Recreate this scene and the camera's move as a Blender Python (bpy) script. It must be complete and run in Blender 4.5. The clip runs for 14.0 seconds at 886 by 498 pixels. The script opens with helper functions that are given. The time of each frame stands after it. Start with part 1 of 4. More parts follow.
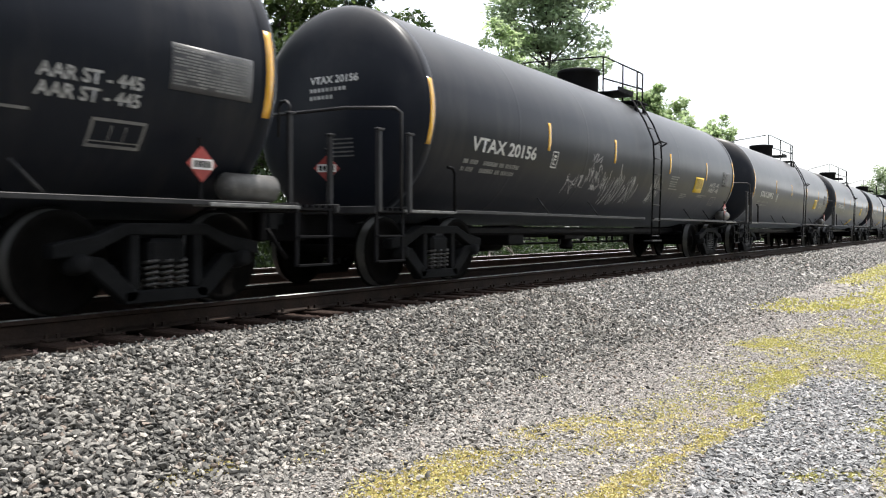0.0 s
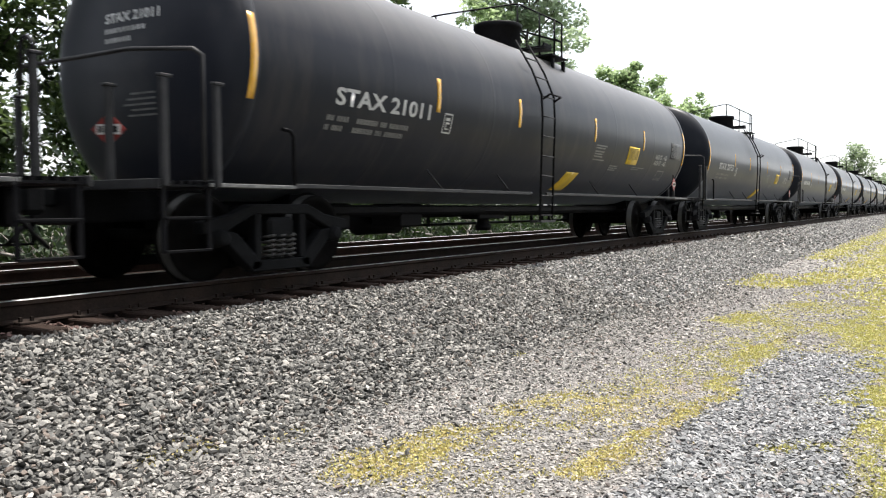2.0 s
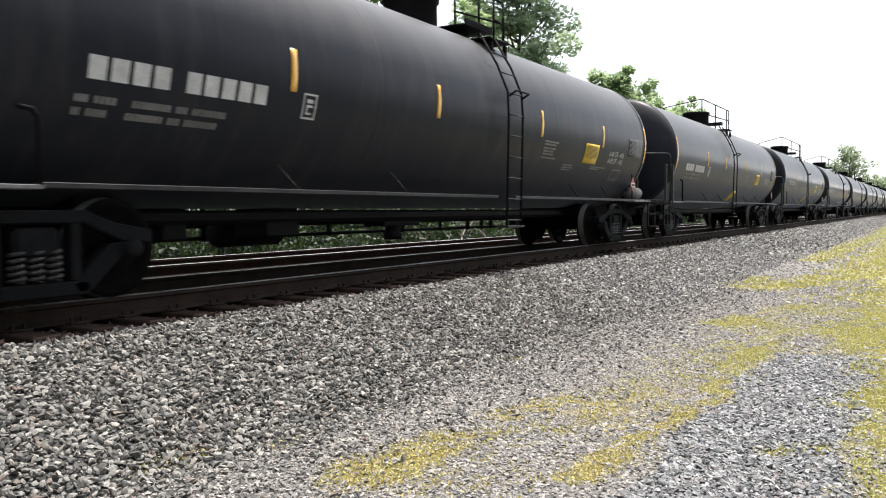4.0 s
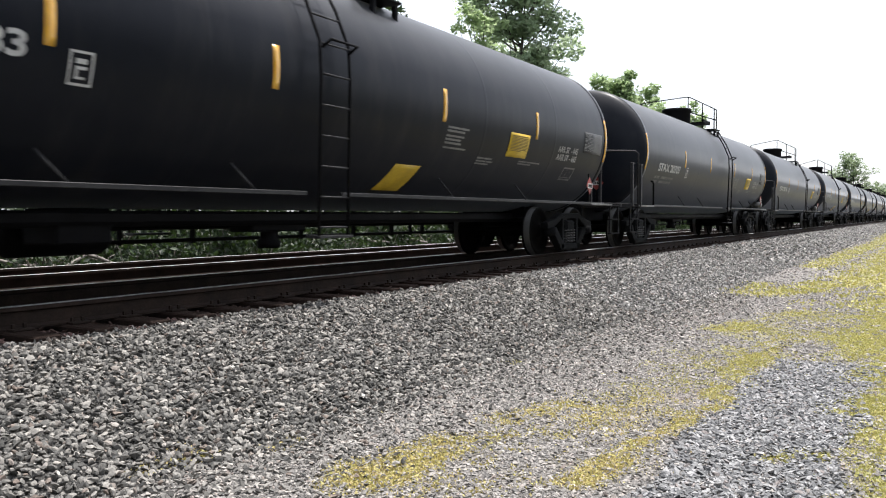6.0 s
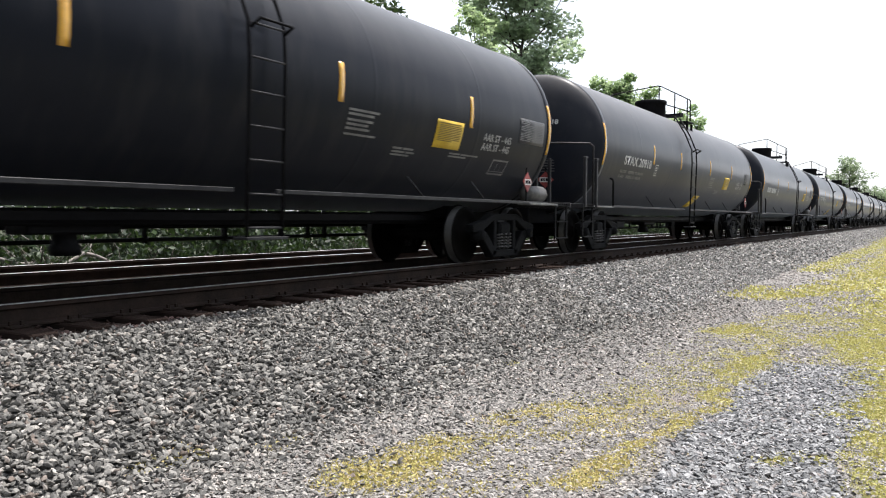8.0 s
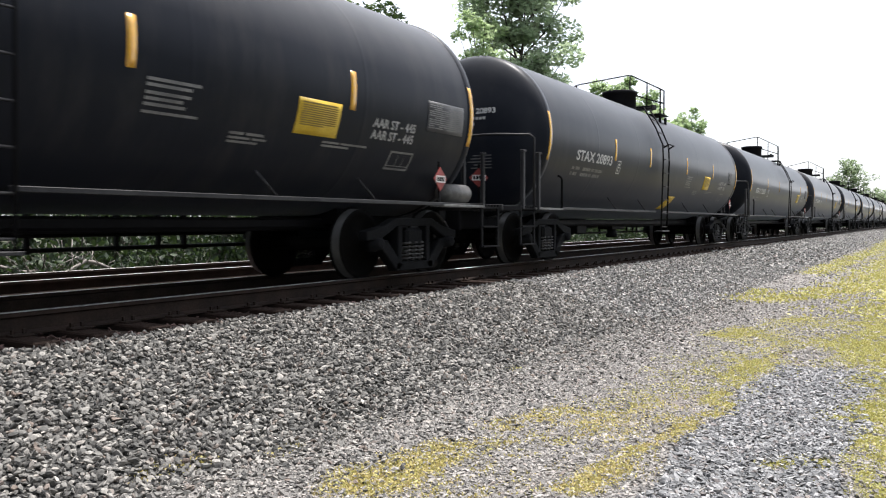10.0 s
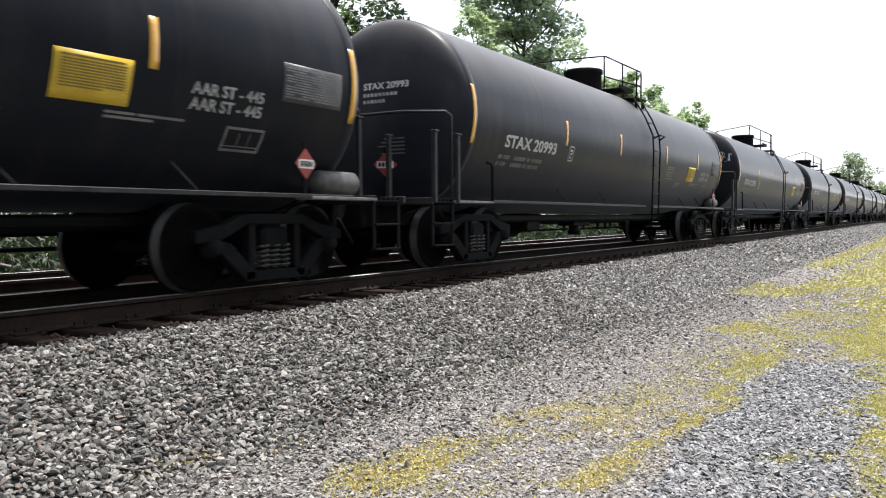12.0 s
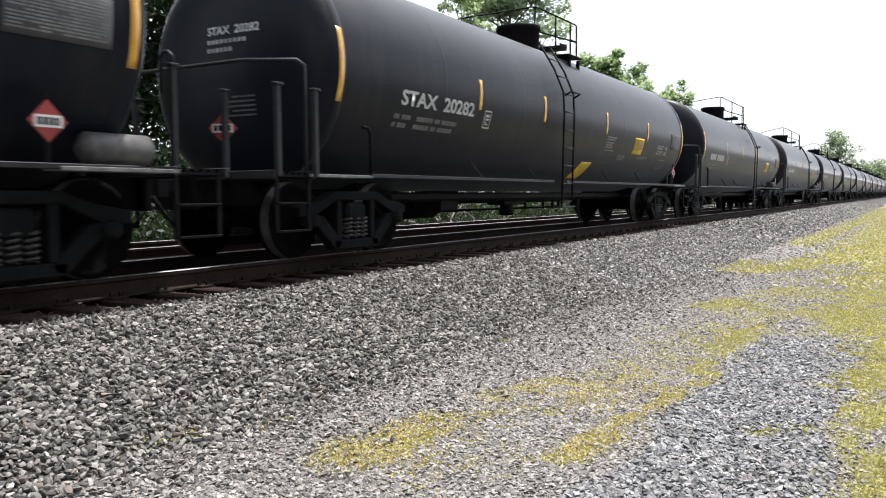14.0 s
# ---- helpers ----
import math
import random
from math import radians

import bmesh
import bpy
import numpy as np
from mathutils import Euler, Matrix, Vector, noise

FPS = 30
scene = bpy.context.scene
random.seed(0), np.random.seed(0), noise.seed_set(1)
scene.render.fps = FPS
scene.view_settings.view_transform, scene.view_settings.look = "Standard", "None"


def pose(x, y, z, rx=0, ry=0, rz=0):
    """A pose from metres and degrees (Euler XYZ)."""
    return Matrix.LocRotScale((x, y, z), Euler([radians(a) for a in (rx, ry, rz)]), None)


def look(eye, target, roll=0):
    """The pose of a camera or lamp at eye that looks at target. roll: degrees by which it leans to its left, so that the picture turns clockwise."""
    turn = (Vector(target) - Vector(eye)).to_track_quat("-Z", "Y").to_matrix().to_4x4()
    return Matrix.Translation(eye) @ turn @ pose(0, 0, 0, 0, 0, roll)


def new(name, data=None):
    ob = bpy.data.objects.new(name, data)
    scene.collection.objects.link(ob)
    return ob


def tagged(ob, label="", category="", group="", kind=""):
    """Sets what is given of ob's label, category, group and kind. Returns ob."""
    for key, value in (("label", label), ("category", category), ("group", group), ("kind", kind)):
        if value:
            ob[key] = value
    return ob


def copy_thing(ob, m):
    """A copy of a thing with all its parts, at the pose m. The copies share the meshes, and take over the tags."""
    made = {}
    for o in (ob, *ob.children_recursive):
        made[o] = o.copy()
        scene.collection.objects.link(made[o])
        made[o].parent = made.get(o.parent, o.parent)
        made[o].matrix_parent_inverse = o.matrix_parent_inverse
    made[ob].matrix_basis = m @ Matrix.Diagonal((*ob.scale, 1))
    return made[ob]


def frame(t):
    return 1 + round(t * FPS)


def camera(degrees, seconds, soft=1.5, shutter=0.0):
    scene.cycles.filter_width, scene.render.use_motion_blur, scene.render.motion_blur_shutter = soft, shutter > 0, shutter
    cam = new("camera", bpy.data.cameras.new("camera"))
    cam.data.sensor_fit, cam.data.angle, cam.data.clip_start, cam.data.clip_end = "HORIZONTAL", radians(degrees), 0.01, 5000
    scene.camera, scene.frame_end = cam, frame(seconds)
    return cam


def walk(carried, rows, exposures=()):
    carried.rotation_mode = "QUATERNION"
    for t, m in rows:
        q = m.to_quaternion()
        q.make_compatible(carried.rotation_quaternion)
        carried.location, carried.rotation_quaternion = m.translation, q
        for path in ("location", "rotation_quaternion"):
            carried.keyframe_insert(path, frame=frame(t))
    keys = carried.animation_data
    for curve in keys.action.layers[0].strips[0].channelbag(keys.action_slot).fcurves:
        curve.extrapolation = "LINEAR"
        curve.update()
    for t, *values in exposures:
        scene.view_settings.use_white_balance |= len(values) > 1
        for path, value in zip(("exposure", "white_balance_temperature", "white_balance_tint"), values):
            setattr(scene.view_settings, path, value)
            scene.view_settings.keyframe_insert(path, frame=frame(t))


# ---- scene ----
import itertools

# ---------------------------------------------------------------- camera
# metres: x along the track, y towards the train, z up from the ground under the camera
# seconds, place, then yaw to the left of the track, pitch and roll in degrees
PATH = [
    (0.0, -0.014, -0.025, 1.527, 33.14, -1.38, 0.11),
    (0.5, -0.030, -0.028, 1.523, 31.88, -1.96, 1.05),
    (1.0, -0.025, -0.036, 1.520, 31.82, -2.56, 0.25),
    (1.5, -0.017, -0.030, 1.521, 31.90, -2.30, -0.14),
    (2.0, -0.012, -0.030, 1.520, 31.62, -2.85, -0.29),
    (2.5, -0.001, -0.021, 1.520, 31.59, -2.69, -0.44),
    (3.0, -0.009, -0.017, 1.522, 31.58, -2.56, -0.58),
    (3.2, -0.004, -0.021, 1.521, 31.26, -2.72, -0.58),
    (5.3, -0.003, -0.008, 1.521, 31.11, -2.24, -0.71),
    (5.5, -0.004, -0.010, 1.520, 30.99, -2.47, -0.40),
    (6.0, -0.001, -0.003, 1.519, 31.21, -2.32, -0.10),
    (6.5, 0.000, 0.000, 1.520, 31.41, -2.25, -0.23),
    (7.0, 0.004, 0.002, 1.521, 31.81, -1.71, 0.41),
    (7.5, 0.006, 0.005, 1.519, 32.05, -2.08, 0.28),
    (8.0, 0.003, -0.003, 1.512, 31.11, -2.23, 0.32),
    (8.2, 0.002, 0.003, 1.515, 30.95, -2.40, 0.43),
    (10.3, -0.000, -0.009, 1.516, 31.33, -1.90, -0.20),
    (10.5, -0.001, -0.001, 1.516, 31.51, -2.03, -0.26),
    (11.0, 0.005, 0.000, 1.522, 32.04, -2.27, -0.15),
    (11.5, 0.009, -0.002, 1.519, 31.92, -2.11, -0.16),
    (12.0, 0.016, -0.001, 1.514, 31.47, -2.15, -0.44),
    (12.5, 0.012, -0.001, 1.513, 30.78, -2.98, -0.36),
    (13.0, 0.010, -0.004, 1.516, 30.36, -3.17, -0.30),
    (13.5, 0.005, -0.011, 1.508, 30.61, -3.35, -0.26),
    (14.0, 0.003, -0.009, 1.506, 30.41, -3.71, -0.47),
]

cam = camera(57.5, 14.0, soft=1.1, shutter=0.07)
walk(cam, [(t, pose(x, y, z, 90 + p, 0, yaw - 90) @ pose(0, 0, 0, 0, 0, r)) for t, x, y, z, yaw, p, r in PATH],
     exposures=[(0.0, 0.64, 6450, 10), (3.2, 0.58, 6450, 10), (5.3, 0.38, 6320, 12), (8.2, 0.45, 6280, 12), (14.0, 0.44, 6280, 12)])

# ---------------------------------------------------------------- light
SUN_WAY = Vector((0.26, -0.07, 0.95)).normalized()
sky = bpy.data.worlds.new("sky")
scene.world = sky
sky.use_nodes = True
wn, wl = sky.node_tree.nodes, sky.node_tree.links
wn.clear()
tex = wn.new("ShaderNodeTexSky")
tex.sky_type = "NISHITA"
tex.sun_disc = False
tex.sun_elevation = math.asin(SUN_WAY.z)
tex.sun_rotation = math.atan2(SUN_WAY.x, SUN_WAY.y)
tex.air_density, tex.dust_density, tex.ozone_density = 1.0, 2.5, 1.0
haze = wn.new("ShaderNodeHueSaturation")
haze.inputs["Saturation"].default_value = 0.42
back = wn.new("ShaderNodeBackground")
back.inputs["Strength"].default_value = 0.14
wout = wn.new("ShaderNodeOutputWorld")
veil = wn.new("ShaderNodeMix")          # thin white cloud over the whole sky
veil.data_type, veil.blend_type = "RGBA", "ADD"
veil.inputs["Factor"].default_value = 1.0
veil.inputs["B"].default_value = (2.6, 2.65, 2.7, 1)
wl.new(tex.outputs[0], haze.inputs["Color"])
wl.new(haze.outputs[0], veil.inputs["A"])
wl.new(veil.outputs["Result"], back.inputs["Color"])
wl.new(back.outputs[0], wout.inputs["Surface"])

lamp = bpy.data.lights.new("sun", "SUN")
lamp.energy, lamp.angle, lamp.color = 5.0, radians(1.5), (1.0, 0.955, 0.885)
sun = new("sun", lamp)
sun.matrix_world = look(SUN_WAY * 60, (0, 0, 0))

# ---------------------------------------------------------------- plan
RAIL_Z = 0.781          # top of the rails
TRACK_Y = 7.235         # middle of the train's track
TRACK2_Y = 11.05        # middle of the empty track
GAUGE = 1.51            # between the rail heads' middles
PITCH = 18.5            # from car to car
SPEED = 19.912
FRONT = 8.726 + 7.815   # middle of the first car at the start
R_TANK, Z_TANK = 1.48, 2.30
SHELL, HEAD = 7.82, 0.39    # end of the straight shell, depth of a head
REAR = 7.93             # end of the shell at the trailing end
ENDS = (-7.765, 7.88)  # the end stripes, from a car's middle


# ---------------------------------------------------------------- materials
def material(name, rough=0.6, metal=0.0):
    m = bpy.data.materials.new(name)
    m.use_nodes = True
    n = m.node_tree.nodes
    b = n["Principled BSDF"]
    b.inputs["Roughness"].default_value, b.inputs["Metallic"].default_value = rough, metal
    return m, n, m.node_tree.links, b


def ramp(n, l, src, stops):
    r = n.new("ShaderNodeValToRGB")
    e = r.color_ramp.elements
    while len(e) < len(stops):
        e.new(0.5)
    for el, (p, c) in zip(e, stops):
        el.position, el.color = p, (*c, 1) if len(c) == 3 else c
    l.new(src, r.inputs[0])
    return r.outputs[0]


def noise_tex(n, l, scale, detail=6, rough=0.6, coord="Object", stretch=(1, 1, 1)):
    c = n.new("ShaderNodeTexCoord")
    mp = n.new("ShaderNodeMapping")
    mp.inputs["Scale"].default_value = stretch
    t = n.new("ShaderNodeTexNoise")
    t.inputs["Scale"].default_value, t.inputs["Detail"].default_value, t.inputs["Roughness"].default_value = scale, detail, rough
    l.new(c.outputs[coord], mp.inputs[0])
    l.new(mp.outputs[0], t.inputs["Vector"])
    return t.outputs["Fac"]


def bump(n, l, b, src, strength, dist):
    k = n.new("ShaderNodeBump")
    k.inputs["Strength"].default_value, k.inputs["Distance"].default_value = strength, dist
    l.new(src, k.inputs["Height"])
    l.new(k.outputs[0], b.inputs["Normal"])


def mix(n, l, fac, a, b):
    m = n.new("ShaderNodeMix")
    m.data_type = "RGBA"
    for s, v in ((m.inputs["Factor"], fac), (m.inputs["A"], a), (m.inputs["B"], b)):
        if isinstance(v, (int, float)):
            s.default_value = v
        elif isinstance(v, tuple):
            s.default_value = (*v, 1)
        else:
            l.new(v, s)
    return m.outputs["Result"]


def two_tone(name, dark, light, scale, rough=0.6, metal=0.0, relief=0.3, dist=0.01, stretch=(1, 1, 1), rough_to=None, spec=0.5):
    """A surface with a broad stain and a fine grain."""
    m, n, l, b = material(name, rough, metal)
    b.inputs["Specular IOR Level"].default_value = spec
    broad = noise_tex(n, l, scale, 5, 0.6, stretch=stretch)
    fine = noise_tex(n, l, scale * 14, 4, 0.65, stretch=stretch)
    c1 = ramp(n, l, broad, [(0.32, dark), (0.68, light)])
    g = ramp(n, l, fine, [(0.3, (0.72, 0.72, 0.72)), (0.7, (1.15, 1.15, 1.15))])
    mul = n.new("ShaderNodeMix")
    mul.data_type, mul.blend_type = "RGBA", "MULTIPLY"
    mul.inputs["Factor"].default_value = 1.0
    l.new(c1, mul.inputs["A"])
    l.new(g, mul.inputs["B"])
    l.new(mul.outputs["Result"], b.inputs["Base Color"])
    if rough_to is not None:
        r = n.new("ShaderNodeMapRange")
        r.inputs["From Min"].default_value, r.inputs["From Max"].default_value = 0.3, 0.7
        r.inputs["To Min"].default_value, r.inputs["To Max"].default_value = rough, rough_to
        l.new(broad, r.inputs["Value"])
        l.new(r.outputs[0], b.inputs["Roughness"])
    bump(n, l, b, fine, relief, dist)
    return m


def tank_paint():
    m, n, l, b = material("black_tank_paint", 0.6)
    b.inputs["Specular IOR Level"].default_value = 0.11
    # a film of road dust
    b.inputs["Sheen Weight"].default_value = 0.20
    b.inputs["Sheen Roughness"].default_value = 0.25
    b.inputs["Sheen Tint"].default_value = (0.88, 0.93, 1.0, 1)
    info = n.new("ShaderNodeObjectInfo")
    broad = noise_tex(n, l, 0.55, 6, 0.65, stretch=(0.7, 1, 1))
    streak = noise_tex(n, l, 2.2, 5, 0.6, stretch=(1.3, 0.4, 0.35))
    fine = noise_tex(n, l, 30, 4, 0.6)
    base = ramp(n, l, broad, [(0.3, (0.0076, 0.0092, 0.0135)), (0.72, (0.0122, 0.0140, 0.0190))])
    dust = ramp(n, l, streak, [(0.48, (0, 0, 0)), (0.78, (1, 1, 1))])
    amount = n.new("ShaderNodeMath")
    amount.operation = "MULTIPLY"
    bw = n.new("ShaderNodeRGBToBW")
    l.new(dust, bw.inputs[0])
    l.new(bw.outputs[0], amount.inputs[0])
    amount.inputs[1].default_value = 0.30
    # streaked dust, and light from above put into the colour: paler facing up
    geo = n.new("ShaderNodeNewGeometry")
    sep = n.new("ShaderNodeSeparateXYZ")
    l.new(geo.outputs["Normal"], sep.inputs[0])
    facing_up = n.new("ShaderNodeMapRange")
    facing_up.inputs["From Min"].default_value, facing_up.inputs["From Max"].default_value = 0.22, 1.0
    facing_up.inputs["To Max"].default_value = 0.9
    l.new(sep.outputs["Z"], facing_up.inputs["Value"])
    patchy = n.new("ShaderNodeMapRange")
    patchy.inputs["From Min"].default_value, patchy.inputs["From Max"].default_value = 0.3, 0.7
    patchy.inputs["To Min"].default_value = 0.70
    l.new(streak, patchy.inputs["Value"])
    crown_light = n.new("ShaderNodeMath")
    crown_light.operation = "MULTIPLY"
    l.new(facing_up.outputs[0], crown_light.inputs[0])
    l.new(patchy.outputs[0], crown_light.inputs[1])
    base = mix(n, l, crown_light.outputs[0], base, (0.115, 0.115, 0.118))
    col = mix(n, l, amount.outputs[0], base, (0.055, 0.052, 0.049))
    tone = ramp(n, l, info.outputs["Random"], [(0.0, (0.80, 0.81, 0.83)), (0.6, (1.05, 1.05, 1.05)), (1.0, (1.65, 1.56, 1.46))])
    mul = n.new("ShaderNodeMix")
    mul.data_type, mul.blend_type = "RGBA", "MULTIPLY"
    mul.inputs["Factor"].default_value = 1.0
    l.new(col, mul.inputs["A"])
    l.new(tone, mul.inputs["B"])
    l.new(mul.outputs["Result"], b.inputs["Base Color"])
    r = n.new("ShaderNodeMapRange")
    r.inputs["To Min"].default_value, r.inputs["To Max"].default_value = 0.30, 0.40
    l.new(broad, r.inputs["Value"])
    l.new(r.outputs[0], b.inputs["Roughness"])
    bump(n, l, b, fine, 0.06, 0.004)
    return m


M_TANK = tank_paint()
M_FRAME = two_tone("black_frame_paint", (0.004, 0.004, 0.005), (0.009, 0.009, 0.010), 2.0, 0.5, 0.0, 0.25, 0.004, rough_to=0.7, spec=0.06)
M_BAR = two_tone("worn_grey_edge_paint", (0.014, 0.014, 0.016), (0.036, 0.036, 0.037), 3.0, 0.5, 0.0, 0.2, 0.003, spec=0.2)
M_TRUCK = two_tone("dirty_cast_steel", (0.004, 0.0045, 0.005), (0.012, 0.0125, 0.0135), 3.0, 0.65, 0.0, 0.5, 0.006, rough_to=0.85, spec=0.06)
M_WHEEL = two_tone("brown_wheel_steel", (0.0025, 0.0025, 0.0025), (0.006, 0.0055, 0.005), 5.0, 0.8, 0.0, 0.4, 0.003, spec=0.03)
M_TREAD = two_tone("polished_steel", (0.62, 0.62, 0.62), (0.78, 0.78, 0.77), 4.0, 0.45, 1.0, 0.1, 0.001, rough_to=0.6)
M_TYRE = two_tone("worn_wheel_tread", (0.02, 0.02, 0.019), (0.045, 0.045, 0.043), 4.0, 0.45, 0.4, 0.1, 0.001)
M_SPRING = two_tone("dusty_grey_steel", (0.022, 0.022, 0.022), (0.055, 0.054, 0.052), 6.0, 0.6, 0.0, 0.3, 0.003)
M_DULL = two_tone("dull_brown_rail_top", (0.66, 0.61, 0.58), (0.82, 0.78, 0.75), 3.0, 0.34, 1.0, 0.2, 0.002, rough_to=0.48)
M_RAIL = two_tone("rusty_rail_steel", (0.016, 0.012, 0.010), (0.036, 0.025, 0.020), 3.0, 0.8, 0.0, 0.5, 0.004, rough_to=0.95, spec=0.12)
M_YELLOW = two_tone("yellow_reflective_tape", (0.66, 0.33, 0.020), (0.78, 0.43, 0.035), 6.0, 0.22, 0.0, 0.05, 0.001, spec=0.9)
M_YELLOW.node_tree.nodes["Principled BSDF"].inputs["Coat Weight"].default_value = 0.35
M_YELLOW.node_tree.nodes["Principled BSDF"].inputs["Coat Roughness"].default_value = 0.15
M_PATCH = two_tone("yellow_sticker", (0.52, 0.34, 0.015), (0.64, 0.44, 0.03), 5.0, 0.5, 0.0, 0.1, 0.001)
M_LETTER = two_tone("chalky_white_lettering", (0.40, 0.40, 0.39), (0.58, 0.58, 0.56), 5.0, 0.6, 0.0, 0.1, 0.001)
M_FAINT = two_tone("faded_grey_lettering", (0.11, 0.11, 0.11), (0.22, 0.22, 0.21), 4.0, 0.6, 0.0, 0.1, 0.001)
M_PLATE = two_tone("scuffed_step_plate", (0.07, 0.072, 0.072), (0.19, 0.19, 0.185), 7.0, 0.6, 0.0, 0.3, 0.003, stretch=(1, 3, 1))
M_CHALK = two_tone("worn_white_stencil", (0.22, 0.22, 0.21), (0.40, 0.40, 0.39), 6.0, 0.6, 0.0, 0.1, 0.001)
M_PANEL = two_tone("grey_data_panel", (0.045, 0.046, 0.05), (0.075, 0.076, 0.08), 3.0, 0.5, 0.0, 0.1, 0.001)
M_RED = two_tone("red_placard", (0.20, 0.020, 0.017), (0.30, 0.04, 0.032), 8.0, 0.45, 0.0, 0.1, 0.001)
M_WHITE = two_tone("white_placard_band", (0.62, 0.61, 0.58), (0.75, 0.74, 0.72), 8.0, 0.5, 0.0, 0.1, 0.001)
M_TIE = two_tone("creosoted_timber", (0.018, 0.013, 0.011), (0.050, 0.033, 0.026), 2.0, 0.9, 0.0, 0.9, 0.015, stretch=(4, 0.5, 4), spec=0.12)


# ---------------------------------------------------------------- mesh helpers
def part(name, bm, mat, parent, label="", smooth=False):
    me = bpy.data.meshes.new(name)
    bm.to_mesh(me)
    bm.free()
    for mm in mat if isinstance(mat, (list, tuple)) else (mat,):
        me.materials.append(mm)
    if smooth:
        me.shade_smooth()
    ob = new(name, me)
    ob.parent = parent
    if label:
        ob["label"] = label
    return ob


def share(ob, m):
    """Another object on the same mesh, under the same parent."""
    o = new(ob.name.split(".")[0], ob.data)
    o.parent = ob.parent
    o.matrix_basis = m
    if "label" in ob:
        o["label"] = ob["label"]
    return o


def box(bm, x0, x1, y0, y1, z0, z1, bev=0.0, mat=0):
    v = bmesh.ops.create_cube(bm, size=1.0)["verts"]
    bmesh.ops.scale(bm, vec=(x1 - x0, y1 - y0, z1 - z0), verts=v)
    bmesh.ops.translate(bm, vec=((x0 + x1) / 2, (y0 + y1) / 2, (z0 + z1) / 2), verts=v)
    faces = {f for q in v for f in q.link_faces}
    for f in faces:
        f.material_index = mat
    if bev:
        es = list({e for q in v for e in q.link_edges})
        r = bmesh.ops.bevel(bm, geom=es, offset=bev, segments=1, affect="EDGES", profile=0.5)
        for f in r["faces"]:
            f.material_index = mat


def rod(bm, a, b, r, seg=8, r2=None, mat=0):
    a, b = Vector(a), Vector(b)
    d = b - a
    m = Matrix.Translation((a + b) / 2) @ d.to_track_quat("Z", "Y").to_matrix().to_4x4()
    v = bmesh.ops.create_cone(bm, cap_ends=True, segments=seg, radius1=r, radius2=r if r2 is None else r2, depth=d.length, matrix=m)["verts"]
    for f in {f for q in v for f in q.link_faces}:
        f.material_index = mat
        f.smooth = len(f.verts) == 4


def pipe(bm, pts, r, seg=8):
    """One bent tube through the points."""
    pts = [Vector(p) for p in pts]
    up = None
    rings = []
    for i, p in enumerate(pts):
        d = ((pts[i] - pts[i - 1]).normalized() if i else Vector()) + ((pts[i + 1] - pts[i]).normalized() if i + 1 < len(pts) else Vector())
        d.normalize()
        if up is None:
            up = d.orthogonal().normalized()
        up = (up - d * up.dot(d)).normalized()
        side = d.cross(up)
        rings.append([bm.verts.new(p + (up * math.cos(2 * math.pi * k / seg) + side * math.sin(2 * math.pi * k / seg)) * r) for k in range(seg)])
    for a, b in zip(rings, rings[1:]):
        for k in range(seg):
            bm.faces.new((a[k], a[(k + 1) % seg], b[(k + 1) % seg], b[k])).smooth = True
    bm.faces.new(rings[0][::-1])
    bm.faces.new(rings[-1])


def lathe(bm, prof, seg=48, axis="x", mats=None):
    """Turns a profile of (along, radius) about an axis."""
    rings = []
    for s, r in prof:
        if r < 1e-4:
            rings.append([bm.verts.new((s, 0, 0) if axis == "x" else (0, s, 0) if axis == "y" else (0, 0, s))])
            continue
        ring = []
        for i in range(seg):
            c, q = r * math.cos(2 * math.pi * i / seg), r * math.sin(2 * math.pi * i / seg)
            ring.append(bm.verts.new((s, c, q) if axis == "x" else (q, s, c) if axis == "y" else (c, q, s)))
        rings.append(ring)
    for k, (a, b) in enumerate(zip(rings, rings[1:])):
        for i in range(seg):
            j = (i + 1) % seg
            vs = [a[0], b[i], b[j]] if len(a) == 1 else [a[i], a[j], b[0]] if len(b) == 1 else [a[i], a[j], b[j], b[i]]
            f = bm.faces.new(vs)
            f.smooth = True
            if mats:
                f.material_index = mats[k]
    bmesh.ops.recalc_face_normals(bm, faces=bm.faces)


def on_tank(z, out=0.004):
    """y of the near side of the tank at a height above the rail."""
    return -math.sqrt(max(0.0, R_TANK ** 2 - (z - Z_TANK) ** 2)) - out


